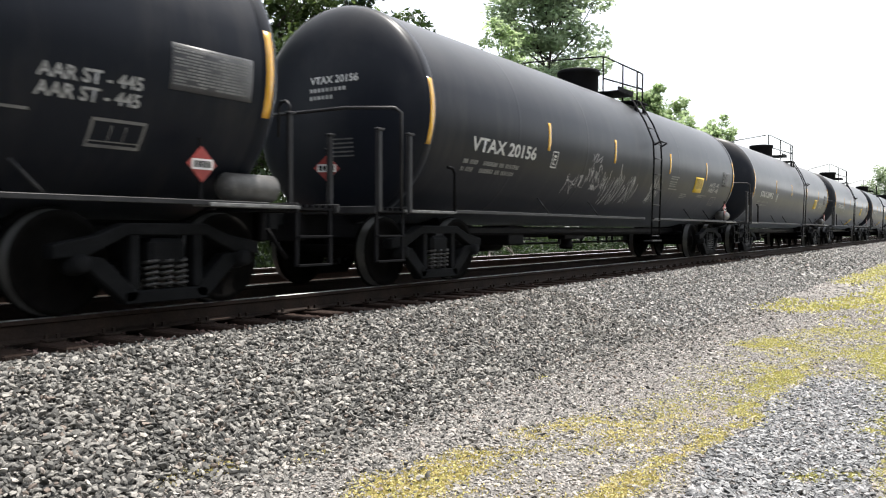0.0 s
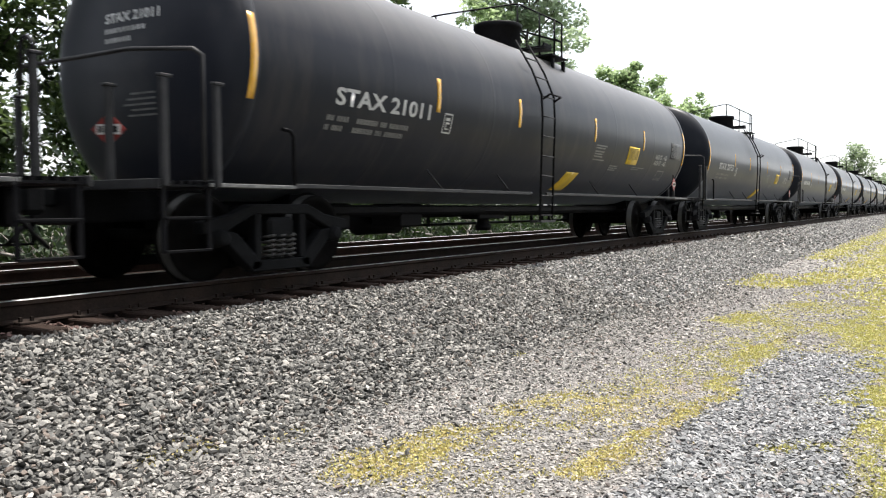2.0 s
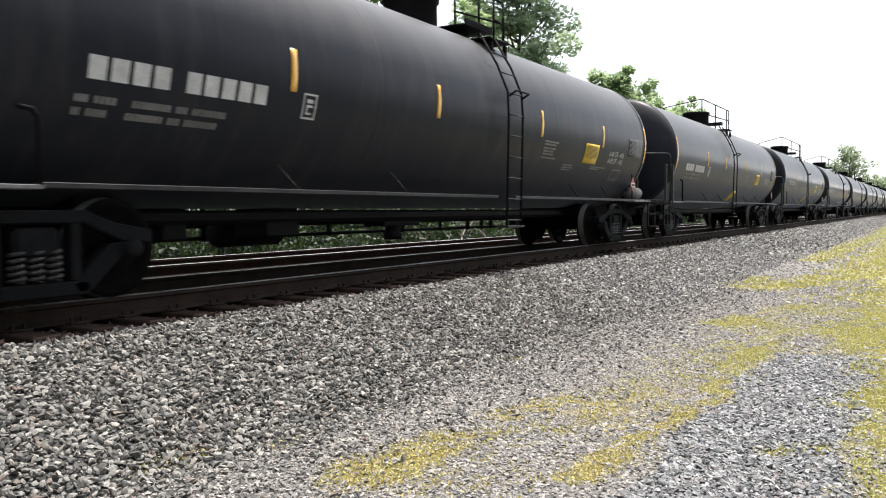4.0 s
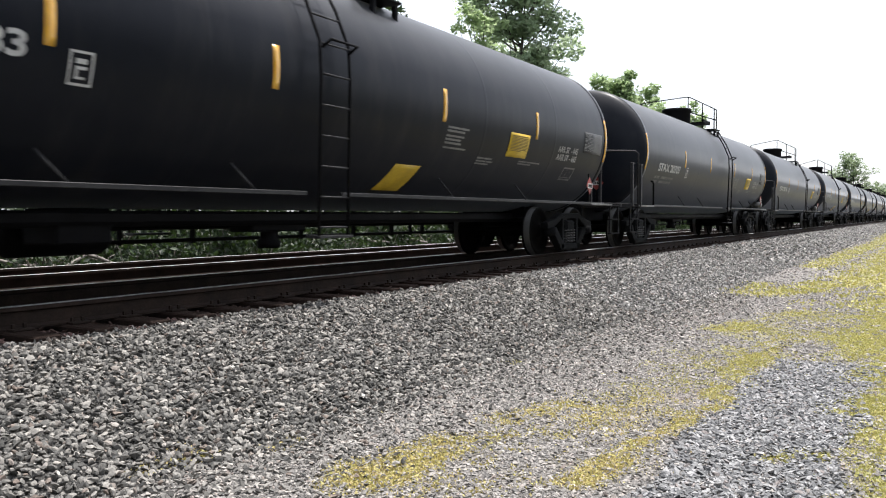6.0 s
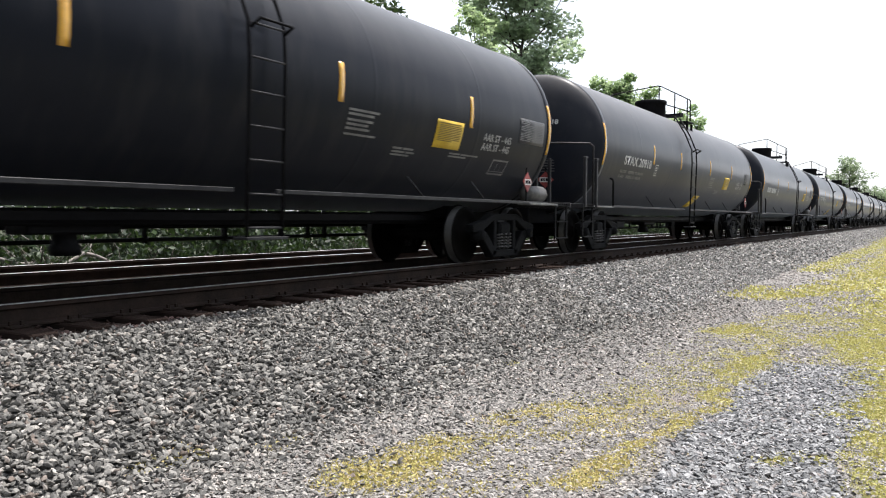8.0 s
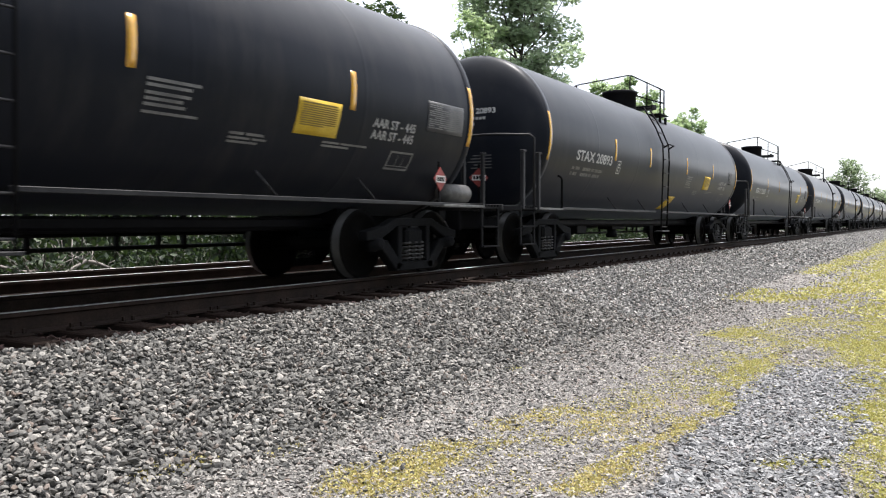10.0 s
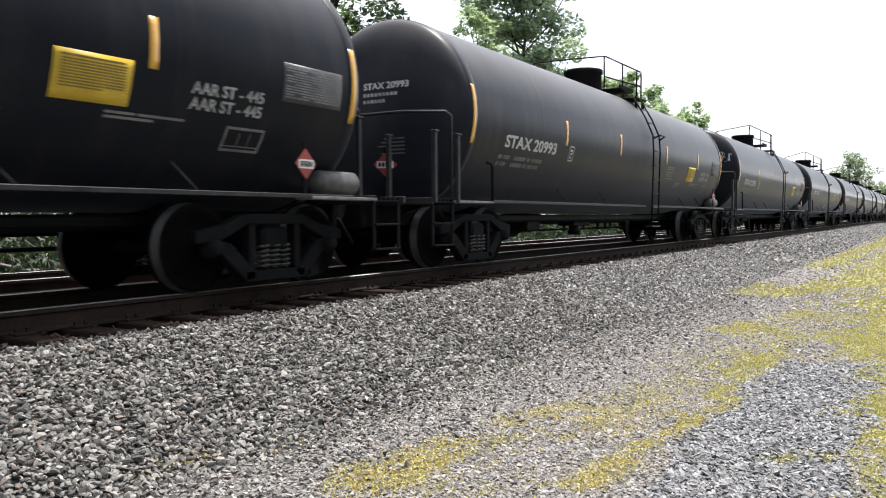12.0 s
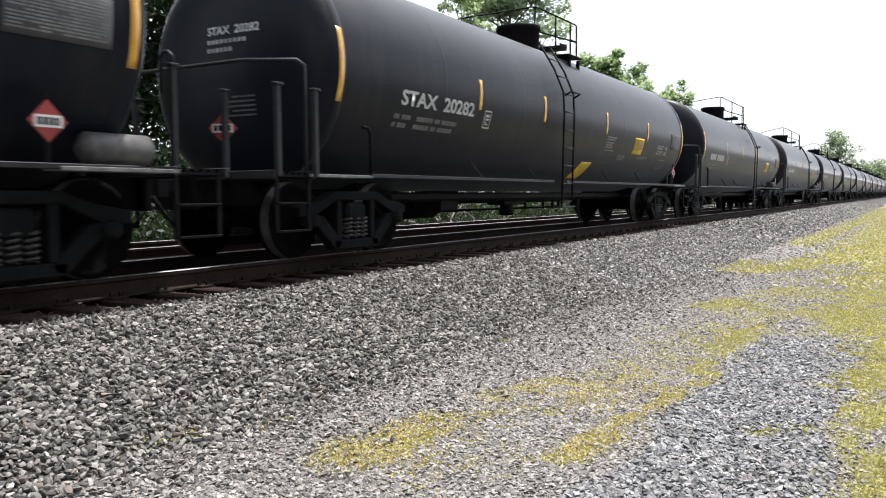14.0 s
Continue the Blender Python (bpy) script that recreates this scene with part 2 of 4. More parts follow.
# ---------------------------------------------------------------- tank car
def tank_shell(car):
    bm = bmesh.new()
    c, depth = SHELL, HEAD
    prof = [(-c - depth * math.cos(a), R_TANK * math.sin(a)) for a in [i * math.pi / 32 for i in range(0, 16)]]
    for s in (-c, -c + 0.03, -c + 0.08):
        prof.append((s, R_TANK))
    for s in (-5.35, -2.72, 2.72, 5.35):          # ring welds
        prof += [(s - 0.06, R_TANK), (s - 0.015, R_TANK), (s - 0.006, R_TANK + 0.0007), (s + 0.006, R_TANK + 0.0007), (s + 0.015, R_TANK), (s + 0.06, R_TANK)]
    prof += [(REAR - 0.08, R_TANK), (REAR - 0.03, R_TANK), (REAR, R_TANK)]
    prof += [(-p - c + REAR, r) for p, r in reversed(prof[:16])]
    lathe(bm, prof, 72, "x")
    bmesh.ops.translate(bm, vec=(0, 0, Z_TANK), verts=bm.verts)
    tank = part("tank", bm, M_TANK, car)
    # a wrapper sheet at each end seam, and a long stiffener under the belly
    for s, e in ((-1, SHELL), (1, REAR)):
        bm = bmesh.new()
        lathe(bm, [(s * (e - 0.14), R_TANK + 0.001), (s * (e - 0.13), R_TANK + 0.010), (s * (e + 0.01), R_TANK + 0.010), (s * (e + 0.03), R_TANK - 0.002)], 72, "x")
        bmesh.ops.translate(bm, vec=(0, 0, Z_TANK), verts=bm.verts)
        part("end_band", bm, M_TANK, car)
    bm = bmesh.new()
    box(bm, -7.0, 7.0, -0.34, 0.34, 0.66, 0.80, 0.03)
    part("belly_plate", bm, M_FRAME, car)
    return tank


def curved_plate(bm, x0, x1, z0, z1, out=0.005, n=5, mat=0, skew=0.0):
    """A thin sheet laid on the near side of the tank."""
    rows = []
    for i in range(n + 1):
        z = z0 + (z1 - z0) * i / n
        k = skew * i / n
        y = on_tank(z, out)
        rows.append([bm.verts.new((x0 + k, y, z)), bm.verts.new((x1 + k, y, z))])
    for a, b in zip(rows, rows[1:]):
        f = bm.faces.new((a[0], a[1], b[1], b[0]))
        f.material_index = mat
        f.smooth = True


def sheet(name, mat, car, x0, x1, z0, z1, out=0.005, label="", n=6, skew=0.0):
    bm = bmesh.new()
    curved_plate(bm, x0, x1, z0, z1, out, n, 0, skew)
    r = bmesh.ops.extrude_face_region(bm, geom=list(bm.faces))
    bmesh.ops.translate(bm, vec=(0, 0.004, 0), verts=[v for v in r["geom"] if isinstance(v, bmesh.types.BMVert)])
    bmesh.ops.recalc_face_normals(bm, faces=bm.faces)
    return part(name, bm, mat, car, label)


def bars(name, mat, car, x0, z0, rows, out=0.006, label="", gap=0.03):
    """Writing too small to read: rows of (height, lengths of the words) downwards from z0."""
    bm = bmesh.new()
    z = z0
    for h, words in rows:
        x = x0
        for w in words:
            if w > 0 and 0.05 <= h < 0.1:          # a word of separate short strokes
                k = max(1, round(w / (h * 0.85)))
                for i in range(k):
                    curved_plate(bm, x + w * i / k, x + w * (i + 0.72) / k, z - h, z, out, 1)
            elif w > 0:
                curved_plate(bm, x, x + w, z - h, z, out, 1)
            x += abs(w) + gap
        z -= h * 1.75
    return tagged(part(name, bm, mat, car, label), kind="stuff")


def lettering(name, text, size, x0, z0, mat, car, out=0.006, width=None):
    cu = bpy.data.curves.new("lettering", "FONT")
    cu.body, cu.size, cu.offset = text, size, 0.0055 * size / 0.2
    cu.resolution_u = 3
    tmp = new("lettering_draft", cu)
    bpy.context.view_layer.update()
    me = bpy.data.meshes.new_from_object(tmp.evaluated_get(bpy.context.evaluated_depsgraph_get()))
    bpy.data.objects.remove(tmp)
    xs = [v.co.x for v in me.vertices]
    k = width / (max(xs) - min(xs)) if width else 1.0
    for v in me.vertices:
        z = z0 + v.co.y
        v.co = (x0 + (v.co.x - min(xs)) * k, on_tank(z, out), z)
    me.name = name
    me.materials.append(mat)
    ob = new(name, me)
    ob.parent = car
    return ob


def side_frame_mesh():
    """A cast side frame, wheelbase 1.78, in the x-z plane at y = 0."""
    bm = bmesh.new()
    def prism(pts, y0, y1):
        a = [bm.verts.new((x, y0, z)) for x, z in pts]
        b = [bm.verts.new((x, y1, z)) for x, z in pts]
        for i in range(len(pts)):
            j = (i + 1) % len(pts)
            bm.faces.new((a[i], a[j], b[j], b[i]))
        bm.faces.new(a[::-1])
        bm.faces.new(b)
    w = 0.075
    prism([(-1.12, 0.50), (-1.12, 0.62), (-0.72, 0.69), (-0.44, 0.80), (0.44, 0.80), (0.72, 0.69), (1.12, 0.62), (1.12, 0.50), (0.80, 0.52), (0.42, 0.69), (-0.42, 0.69), (-0.80, 0.52)], -w, w)
    for s in (-1, 1):
        q = [(0.80, 0.52), (0.66, 0.50), (0.30, 0.17), (0.36, 0.10), (0.46, 0.10), (0.92, 0.50)]
        prism([(s * x, z) for x, z in (q if s > 0 else q[::-1])], -w, w)
        prism([(s * x, z) for x, z in ((0.30, 0.2), (0.40, 0.2), (0.40, 0.70), (0.30, 0.70))][::s], -w * 0.9, w * 0.9)
    prism([(-0.46, 0.08), (0.46, 0.08), (0.46, 0.20), (-0.46, 0.20)], -w, w)
    bmesh.ops.recalc_face_normals(bm, faces=bm.faces)
    bmesh.ops.bevel(bm, geom=list(bm.edges), offset=0.012, segments=1, affect="EDGES")
    return bm


def spring_mesh():
    bm = bmesh.new()
    turns, seg = 5, 6
    path = [Vector((0.065 * math.cos(2 * math.pi * i / seg), 0.065 * math.sin(2 * math.pi * i / seg), 0.21 + 0.26 * i / (turns * seg))) for i in range(turns * seg + 1)]
    for p, q in zip(path, path[1:]):
        rod(bm, p, q, 0.016, 4)
    return bm


def wheel_set_mesh():
    """Two wheels on an axle, about the axle's middle; material 1 is the polished tread."""
    bm = bmesh.new()
    for s in (-1, 1):
        y = 0.755 * s
        prof = [(-0.075, 0.0), (-0.075, 0.11), (-0.03, 0.13), (-0.012, 0.34), (-0.055, 0.385), (-0.06, 0.452), (0.055, 0.462), (0.062, 0.488),
                (0.085, 0.485), (0.085, 0.40), (0.03, 0.35), (0.03, 0.15), (0.10, 0.11), (0.10, 0.0)]
        b2 = bmesh.new()
        lathe(b2, [(-s * p, r) for p, r in prof], 28, "y", mats=[0, 0, 0, 0, 0, 1, 0, 0, 0, 0, 0, 0, 0])
        bmesh.ops.translate(b2, vec=(0, y, 0), verts=b2.verts)
        me = bpy.data.meshes.new("tmp")
        b2.to_mesh(me)
        b2.free()
        bm.from_mesh(me)
        bpy.data.meshes.remove(me)
    rod(bm, (0, -0.7, 0), (0, 0.7, 0), 0.085, 14)
    for f in bm.faces:
        c = f.calc_center_median()
        if abs(math.hypot(c.x, c.z) - 0.457) < 0.006 and abs(abs(c.y) - 0.755) < 0.07:
            f.material_index = 1
    return bm


def truck(car, x):
    """A two-axle truck about x."""
    bm = bmesh.new()
    box(bm, x - 0.2, x + 0.2, -1.1, 1.1, 0.40, 0.66, 0.04)
    box(bm, x - 0.3, x + 0.3, -0.3, 0.3, 0.62, 0.80, 0.03)
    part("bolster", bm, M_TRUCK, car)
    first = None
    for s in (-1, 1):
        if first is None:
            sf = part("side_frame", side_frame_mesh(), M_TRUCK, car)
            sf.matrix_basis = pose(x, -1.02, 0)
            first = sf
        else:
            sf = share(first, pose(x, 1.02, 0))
        sp = None
        for k, dy in itertools.product((-0.16, 0.0, 0.16), (-0.02, )):
            if sp is None:
                sp = part("spring", spring_mesh(), M_SPRING, sf)
                sp.matrix_basis = pose(k, dy, 0)
            else:
                share(sp, pose(k, dy, 0))
        cap = None
        for k in (-0.89, 0.89):
            if cap is None:
                b2 = bmesh.new()
                lathe(b2, [(-0.13, 0.0), (-0.13, 0.05), (-0.115, 0.075), (-0.02, 0.09), (0.0, 0.105), (0.08, 0.105), (0.08, 0)], 20, "y")
                cap = part("bearing_cap", b2, M_TRUCK, sf)
                cap.matrix_basis = pose(k, -0.02, 0.457) if s < 0 else pose(k, 0.02, 0.457, 0, 0, 180)
            else:
                share(cap, pose(k, -0.02, 0.457) if s < 0 else pose(k, 0.02, 0.457, 0, 0, 180))
    bm = bmesh.new()
    for k in (-0.38, 0.38):
        box(bm, x + k - 0.05, x + k + 0.05, -0.85, 0.85, 0.34, 0.44, 0.01)
    part("brake_beam", bm, M_TRUCK, car)
    ws = None
    for k in (-0.89, 0.89):
        if ws is None:
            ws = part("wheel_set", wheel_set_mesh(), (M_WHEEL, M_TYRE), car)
            ws.matrix_basis = pose(x + k, 0, 0.457)
        else:
            share(ws, pose(x + k, 0, 0.457))


def end_gear(car, s):
    """Stub sill, coupler, platform, posts and steps of one end; s = -1 is the leading end."""
    bm = bmesh.new()
    a, b = sorted((s * 5.9, s * 8.95))
    box(bm, a, b, -0.22, 0.22, 0.62, 0.98, 0.02)
    box(bm, min(s * 8.86, s * 8.98), max(s * 8.86, s * 8.98), -0.33, 0.33, 0.60, 1.02, 0.02)
    part("stub_sill", bm, M_FRAME, car)
    bm = bmesh.new()
    a, b = sorted((s * 8.95, s * 9.17))
    box(bm, a, b, -0.07, 0.07, 0.78, 0.96, 0.02)
    a, b = sorted((s * 9.13, s * 9.36))
    box(bm, a, b, -0.17 if s > 0 else -0.02, 0.02 if s > 0 else 0.17, 0.70, 1.04, 0.05)
    part("coupler", bm, M_TRUCK, car, "rusty brown knuckle coupler")
    bm = bmesh.new()
    hose = [(s * 8.9, -0.4 * s, 0.75), (s * 9.05, -0.42 * s, 0.55), (s * 9.22, -0.4 * s, 0.40)]
    pipe(bm, hose, 0.025)
    part("air_hose", bm, M_FRAME, car)
    # saddle under the head
    bm = bmesh.new()
    box(bm, min(s * 5.9, s * 6.3), max(s * 5.9, s * 6.3), -0.6, 0.6, 0.72, 0.92, 0.01)
    part("bolster_web", bm, M_FRAME, car)
    # platform with grating
    bm = bmesh.new()
    a, b = sorted((s * 8.30, s * 8.90))
    box(bm, a + 0.002, b - 0.002, -1.44, 1.44, 0.95, 0.972)
    deck = part("end_platform", bm, M_FRAME, car)
    slat = None
    for i in range(6):
        x = a + (b - a) * (i + 0.5) / 6
        if slat is None:
            bm = bmesh.new()
            box(bm, -0.022, 0.022, -1.44, 1.44, 0.974, 1.005)
            slat = part("grating_bar", bm, M_FRAME, deck)
            slat.matrix_basis = pose(x, 0, 0)
        else:
            share(slat, pose(x, 0, 0))
    bm = bmesh.new()
    for x in (a - 0.03, b):
        box(bm, x, x + 0.035, -1.47, 1.47, 0.93, 1.02, 0.006)
    part("platform_edge", bm, M_BAR, car)
    # side running plates beside the head
    for y in (-1.45, 1.45):
        bm = bmesh.new()
        a2, b2 = sorted((s * 7.15, s * 8.33))
        box(bm, a2, b2, y - 0.02 if y > 0 else y - 0.02, y + 0.02 if y > 0 else y + 0.22, 0.955, 0.99, 0.004)
        part("side_step_plate", bm, M_PLATE, car, "scuffed pale grey step plate")
    # posts
    if s < 0:
        spots = ((8.25, -1.47, 1.90), (8.86, -1.47, 1.90), (8.86, -0.72, 1.88), (8.86, 0.72, 1.88), (8.86, 1.47, 1.90), (8.25, 1.47, 1.90))
    else:
        spots = ((8.88, -0.78, 2.05), (8.88, 0.78, 2.05))
    for px, py, h in spots:
        bm = bmesh.new()
        box(bm, -0.035, 0.035, -0.03, 0.03, 0.95, h, 0.008)
        box(bm, -0.045, 0.075, -0.035, 0.035, h, h + 0.03, 0.006)
        p = part("post", bm, M_BAR, car)
        p.matrix_basis = pose(s * px, py, 0)
        if s > 0:
            bm = bmesh.new()
            pipe(bm, [(0, 0, h), (0, 0, h + 0.10), (0, 0.05, h + 0.15), (0, 0.12, h + 0.15), (0, 0.17, h + 0.10), (0, 0.17, h - 0.25)], 0.02)
            part("loop", bm, M_BAR, p)
    if s < 0:
        for y in (-1.45, 1.45):
            bm = bmesh.new()
            pipe(bm, [(s * 7.17, y, 0.98), (s * 7.17, y, 1.50), (s * 7.22, y, 1.56), (s * 7.34, y, 1.57)], 0.022)
            part("grab_iron", bm, M_FRAME, car)
        bm = bmesh.new()
        pipe(bm, [(s * 8.40, -1.46, 1.0), (s * 8.40, -1.46, 2.16), (s * 8.46, -1.40, 2.22), (s * 8.72, -0.85, 2.23), (s * 8.72, 0.85, 2.23), (s * 8.46, 1.40, 2.22), (s * 8.40, 1.46, 2.16), (s * 8.40, 1.46, 1.0)], 0.022)
        part("end_handrail", bm, M_BAR, car)
    # sill steps under each corner
    for y in (-1.42, 1.42):
        bm = bmesh.new()
        for x in (8.32, 8.84):
            box(bm, s * x - 0.025, s * x + 0.025, y - 0.012, y + 0.012, 0.36, 0.96)
        a2, b2 = sorted((s * 8.32, s * 8.84))
        box(bm, a2, b2, y - 0.04, y + 0.04, 0.355, 0.38, 0.004)
        box(bm, a2, b2, y - 0.04, y + 0.04, 0.655, 0.68, 0.004)
        part("corner_step", bm, M_FRAME, car)


def placard(car, x, y, z, turn):
    bm = bmesh.new()
    d = 0.165
    pts = [(0, -d), (d, 0), (0, d), (-d, 0)]
    a = [bm.verts.new((p, 0.0, q)) for p, q in pts]
    b = [bm.verts.new((p, 0.012, q)) for p, q in pts]
    for i in range(4):
        bm.faces.new((a[i], a[(i + 1) % 4], b[(i + 1) % 4], b[i]))
    bm.faces.new(a)
    bm.faces.new(b[::-1])
    bmesh.ops.recalc_face_normals(bm, faces=bm.faces)
    pl = part("placard", bm, M_RED, car, "red diamond hazard placard with a white band")
    pl.matrix_basis = pose(x, y, z, 0, 0, turn)
    bm = bmesh.new()
    box(bm, -0.118, 0.118, -0.006, 0.0, -0.048, 0.048)
    part("number_band", bm, M_WHITE, pl)
    bm = bmesh.new()
    for i in range(4):
        box(bm, -0.095 + i * 0.05, -0.06 + i * 0.05, -0.009, -0.004, -0.03, 0.03)
    part("figure", bm, M_FRAME, pl)
    bm = bmesh.new()
    box(bm, -0.02, 0.02, 0.014, 0.034, -(z - 0.98), 0.24)
    part("bracket", bm, M_FRAME, pl)


LADDER = (0.47, -1.29)


def tank_car(kind):
    """kind 0: ladder behind the dome; kind 1: ladder ahead of it, and a low sticker."""
    lx = LADDER[kind]          # first rail of the ladder
    sx = (0.0, -0.60)[kind]           # shift of the markings
    car = new("tank_car")
    car.empty_display_size = 0.5
    tank_shell(car)
    # reflective tape
    for x in ENDS:
        sheet("reflective_stripe", M_YELLOW, car, x - 0.045, x + 0.045, 1.84, 2.69, 0.0125, "amber yellow reflective stripe", 10)
    for x in (-4.305, *((-1.37, 2.06, 5.10), (-1.83, 1.52, 4.555))[kind]):
        sheet("reflective_stripe", M_YELLOW, car, x - 0.045, x + 0.045, 2.04, 2.49, 0.006, "amber yellow reflective stripe")
    sheet("warning_sticker", M_PATCH, car, 4.18 + sx, 4.90 + sx, 1.70, 2.08, 0.006, "square yellow sticker with lines of small print", skew=-0.0)
    bars("sticker_print", M_PRINT, car, 4.24 + sx, 2.045, [(0.018, [0.58])] + [(0.013, [0.6])] * 9 + [(0.013, [0.4])], 0.0085)
    sheet("data_panel", M_PANEL, car, 6.72, 7.66, 1.96, 2.36, 0.006, "dark grey data panel with rows of print")
    rnd = random.Random(12)
    rows = []
    for k in range(13):
        words, left = [], 0.86
        while left > 0.06:
            w = min(left, rnd.uniform(0.05, 0.2))
            words.append(w if rnd.random() > 0.12 else -w)
            left -= w + 0.014
        rows.append((0.0155, words))
    bars("panel_print", M_FAINT, car, 6.75, 2.345, rows, 0.0085, gap=0.014)
    for z in (1.90, 1.76):
        lettering("stencil", "AAR ST - 445", 0.15, 5.54, z, M_CHALK, car, width=0.92)
    bm = bmesh.new()
    for x0, x1, z0, z1 in ((6.06, 6.58, 1.625, 1.65), (6.06, 6.58, 1.42, 1.445), (6.06, 6.085, 1.445, 1.625), (6.555, 6.58, 1.445, 1.625), (6.085, 6.555, 1.465, 1.475), (6.25, 6.26, 1.475, 1.60), (6.39, 6.40, 1.475, 1.60)):
        curved_plate(bm, x0, x1, z0, z1, 0.006, 2)
    part("stencil_box", bm, M_FAINT, car)
    bars("stencil_block", M_FAINT, car, 2.24 + sx, 2.0, [(0.028, [0.6]), (0.028, [0.5]), (0.01, [-0.1]), (0.028, [0.5]), (0.028, [0.42]), (0.028, [0.46]), (0.01, [-0.1]), (0.024, [0.62])])
    bars("stencil_line", M_FAINT, car, 3.30 + sx, 1.64, [(0.026, [0.2, 0.25]), (0.022, [0.3, 0.2]), (0.022, [0.42])])
    bars("stencil_line", M_FAINT, car, 4.70 + sx, 1.66, [(0.022, [0.3, 0.5]), (0.022, [0.5])])
    bars("load_limit", M_FAINT, car, -6.80 + 0.25 * kind, 1.735 + 0.07 * kind, [(0.06, [0.13, 0.22, -0.05, 0.42, 0.14, 0.42]), (0.06, [0.08, 0.2, -0.08, 0.4, 0.14, 0.40])], gap=0.05)
    bm = bmesh.new()
    for x0, x1, z0, z1 in ((-4.13, -3.91, 2.03, 2.05), (-4.13, -3.91, 1.78, 1.80), (-4.13, -4.11, 1.80, 2.03), (-3.93, -3.91, 1.80, 2.03),
                           (-4.07, -3.97, 1.95, 1.99), (-4.07, -4.045, 1.83, 1.93), (-4.045, -3.97, 1.905, 1.93), (-4.045, -3.98, 1.83, 1.85)):
        curved_plate(bm, x0, x1, z0, z1, 0.006, 2)
    part("stencil_square", bm, M_LETTER, car)
    lo, hi = ((-1.0, 1.62), (-1.5, 1.05))[kind]    # ends of the top platform
    # dome, its lid, platform and railing
    bm = bmesh.new()
    lathe(bm, [(3.60, 0.43), (4.12, 0.43), (4.13, 0.465), (4.21, 0.465), (4.23, 0.43), (4.24, 0.0)], 28, "z")
    bmesh.ops.translate(bm, vec=(0.2, 0, 0), verts=bm.verts)
    part("dome", bm, M_FRAME, car)
    top = new("top_platform")
    top.parent = car
    for x0, y0, y1 in ((hi - 0.75, -1.08, -0.70), (lo, 0.70, 1.08)):
        bm = bmesh.new()
        box(bm, x0, hi, y0, y1, 3.575, 3.605, 0.006)
        part("deck_plate", bm, M_FRAME, top)
    for x in (hi - 0.6, hi - 0.1):
        for y in (-1.04, 0.98):
            bm = bmesh.new()
            box(bm, x, x + 0.06, y, y + 0.06, 3.20, 3.555)
            part("support", bm, M_FRAME, top)
    bm = bmesh.new()
    box(bm, 0.69, hi, -0.74, 0.74, 3.80, 3.83, 0.006)
    box(bm, hi - 0.03, hi, -0.74, 0.74, 3.832, 3.93, 0.004)
    box(bm, 0.69, hi - 0.032, -0.74, -0.71, 3.832, 3.91, 0.004)
    part("grating_deck", bm, M_FRAME, top)
    rail = new("railing")
    rail.parent = car
    for x, y, z in ((-0.5, 0.95, 4.40), (hi, 0.0, 4.80), (hi, -0.48, 4.54), (hi, -0.95, 4.30), (hi - 0.35, -0.95, 4.30)):
        bm = bmesh.new()
        rod(bm, (x, y, 3.59 if abs(y) > 0.6 else 3.68), (x, y, z), 0.020, 7)
        part("railing_post", bm, M_FRAME, rail)
    for pts in ([(lo - 0.3, 0.95, 3.75), (-0.6, 0.95, 4.36), (-0.4, 0.93, 4.42), (hi - 0.05, 0.05, 4.80), (hi, -0.05, 4.79), (hi, -0.9, 4.33), (hi - 0.05, -0.95, 4.30), (hi - 0.35, -0.95, 4.30)],
                [(hi, 0.0, 4.3), (hi, -0.95, 3.95), (hi - 0.35, -0.95, 3.95)]):
        bm = bmesh.new()
        pipe(bm, pts, 0.018, 7)
        part("rail_bar", bm, M_FRAME, rail)
    # ladders on both sides
    for s in (-1, 1):
        lad = new("ladder")
        lad.parent = car
        for x in (lx, lx + 0.50):
            bm = bmesh.new()
            pts = [(x, s * 1.57, 0.52), (x, s * 1.62, 2.25), (x, s * 1.60, 2.62), (x, s * 1.42, 3.05), (x, s * 1.12, 3.56)]
            pipe(bm, pts, 0.019)
            part("ladder_rail", bm, M_FRAME, lad)
        for i in range(9):
            z = 0.62 + i * 0.33
            y = np.interp(z, [0.52, 2.25, 2.62, 3.05, 3.56], [1.57, 1.62, 1.60, 1.42, 1.12])
            bm = bmesh.new()
            rod(bm, (lx, s * y, z), (lx + 0.50, s * y, z), 0.012, 6)
            part("rung", bm, M_BAR, lad)
        bm = bmesh.new()
        pipe(bm, [(lx + 0.02, s * 1.62, 2.55), (lx + 0.02, s * 1.74, 2.62), (lx + 0.48, s * 1.74, 2.62), (lx + 0.48, s * 1.62, 2.55)], 0.018)
        part("grab_iron", bm, M_FRAME, lad)
        bm = bmesh.new()
        box(bm, lx - 0.04, lx + 0.54, min(s * 1.42, s * 1.62), max(s * 1.42, s * 1.62), 0.50, 0.53, 0.004)
        part("ladder_step", bm, M_BAR, lad)
        # long bar along the side, and its slanted struts
        bm = bmesh.new()
        box(bm, -7.18, lx - 0.05, s * 1.435 - 0.02, s * 1.435 + 0.02, 0.965, 1.012, 0.006)
        part("side_bar", bm, M_BAR, car)
        bm = bmesh.new()
        box(bm, lx + 0.55, 7.9, s * 1.435 - 0.02, s * 1.435 + 0.02, 0.965, 1.012, 0.006)
        part("side_bar", bm, M_BAR, car)
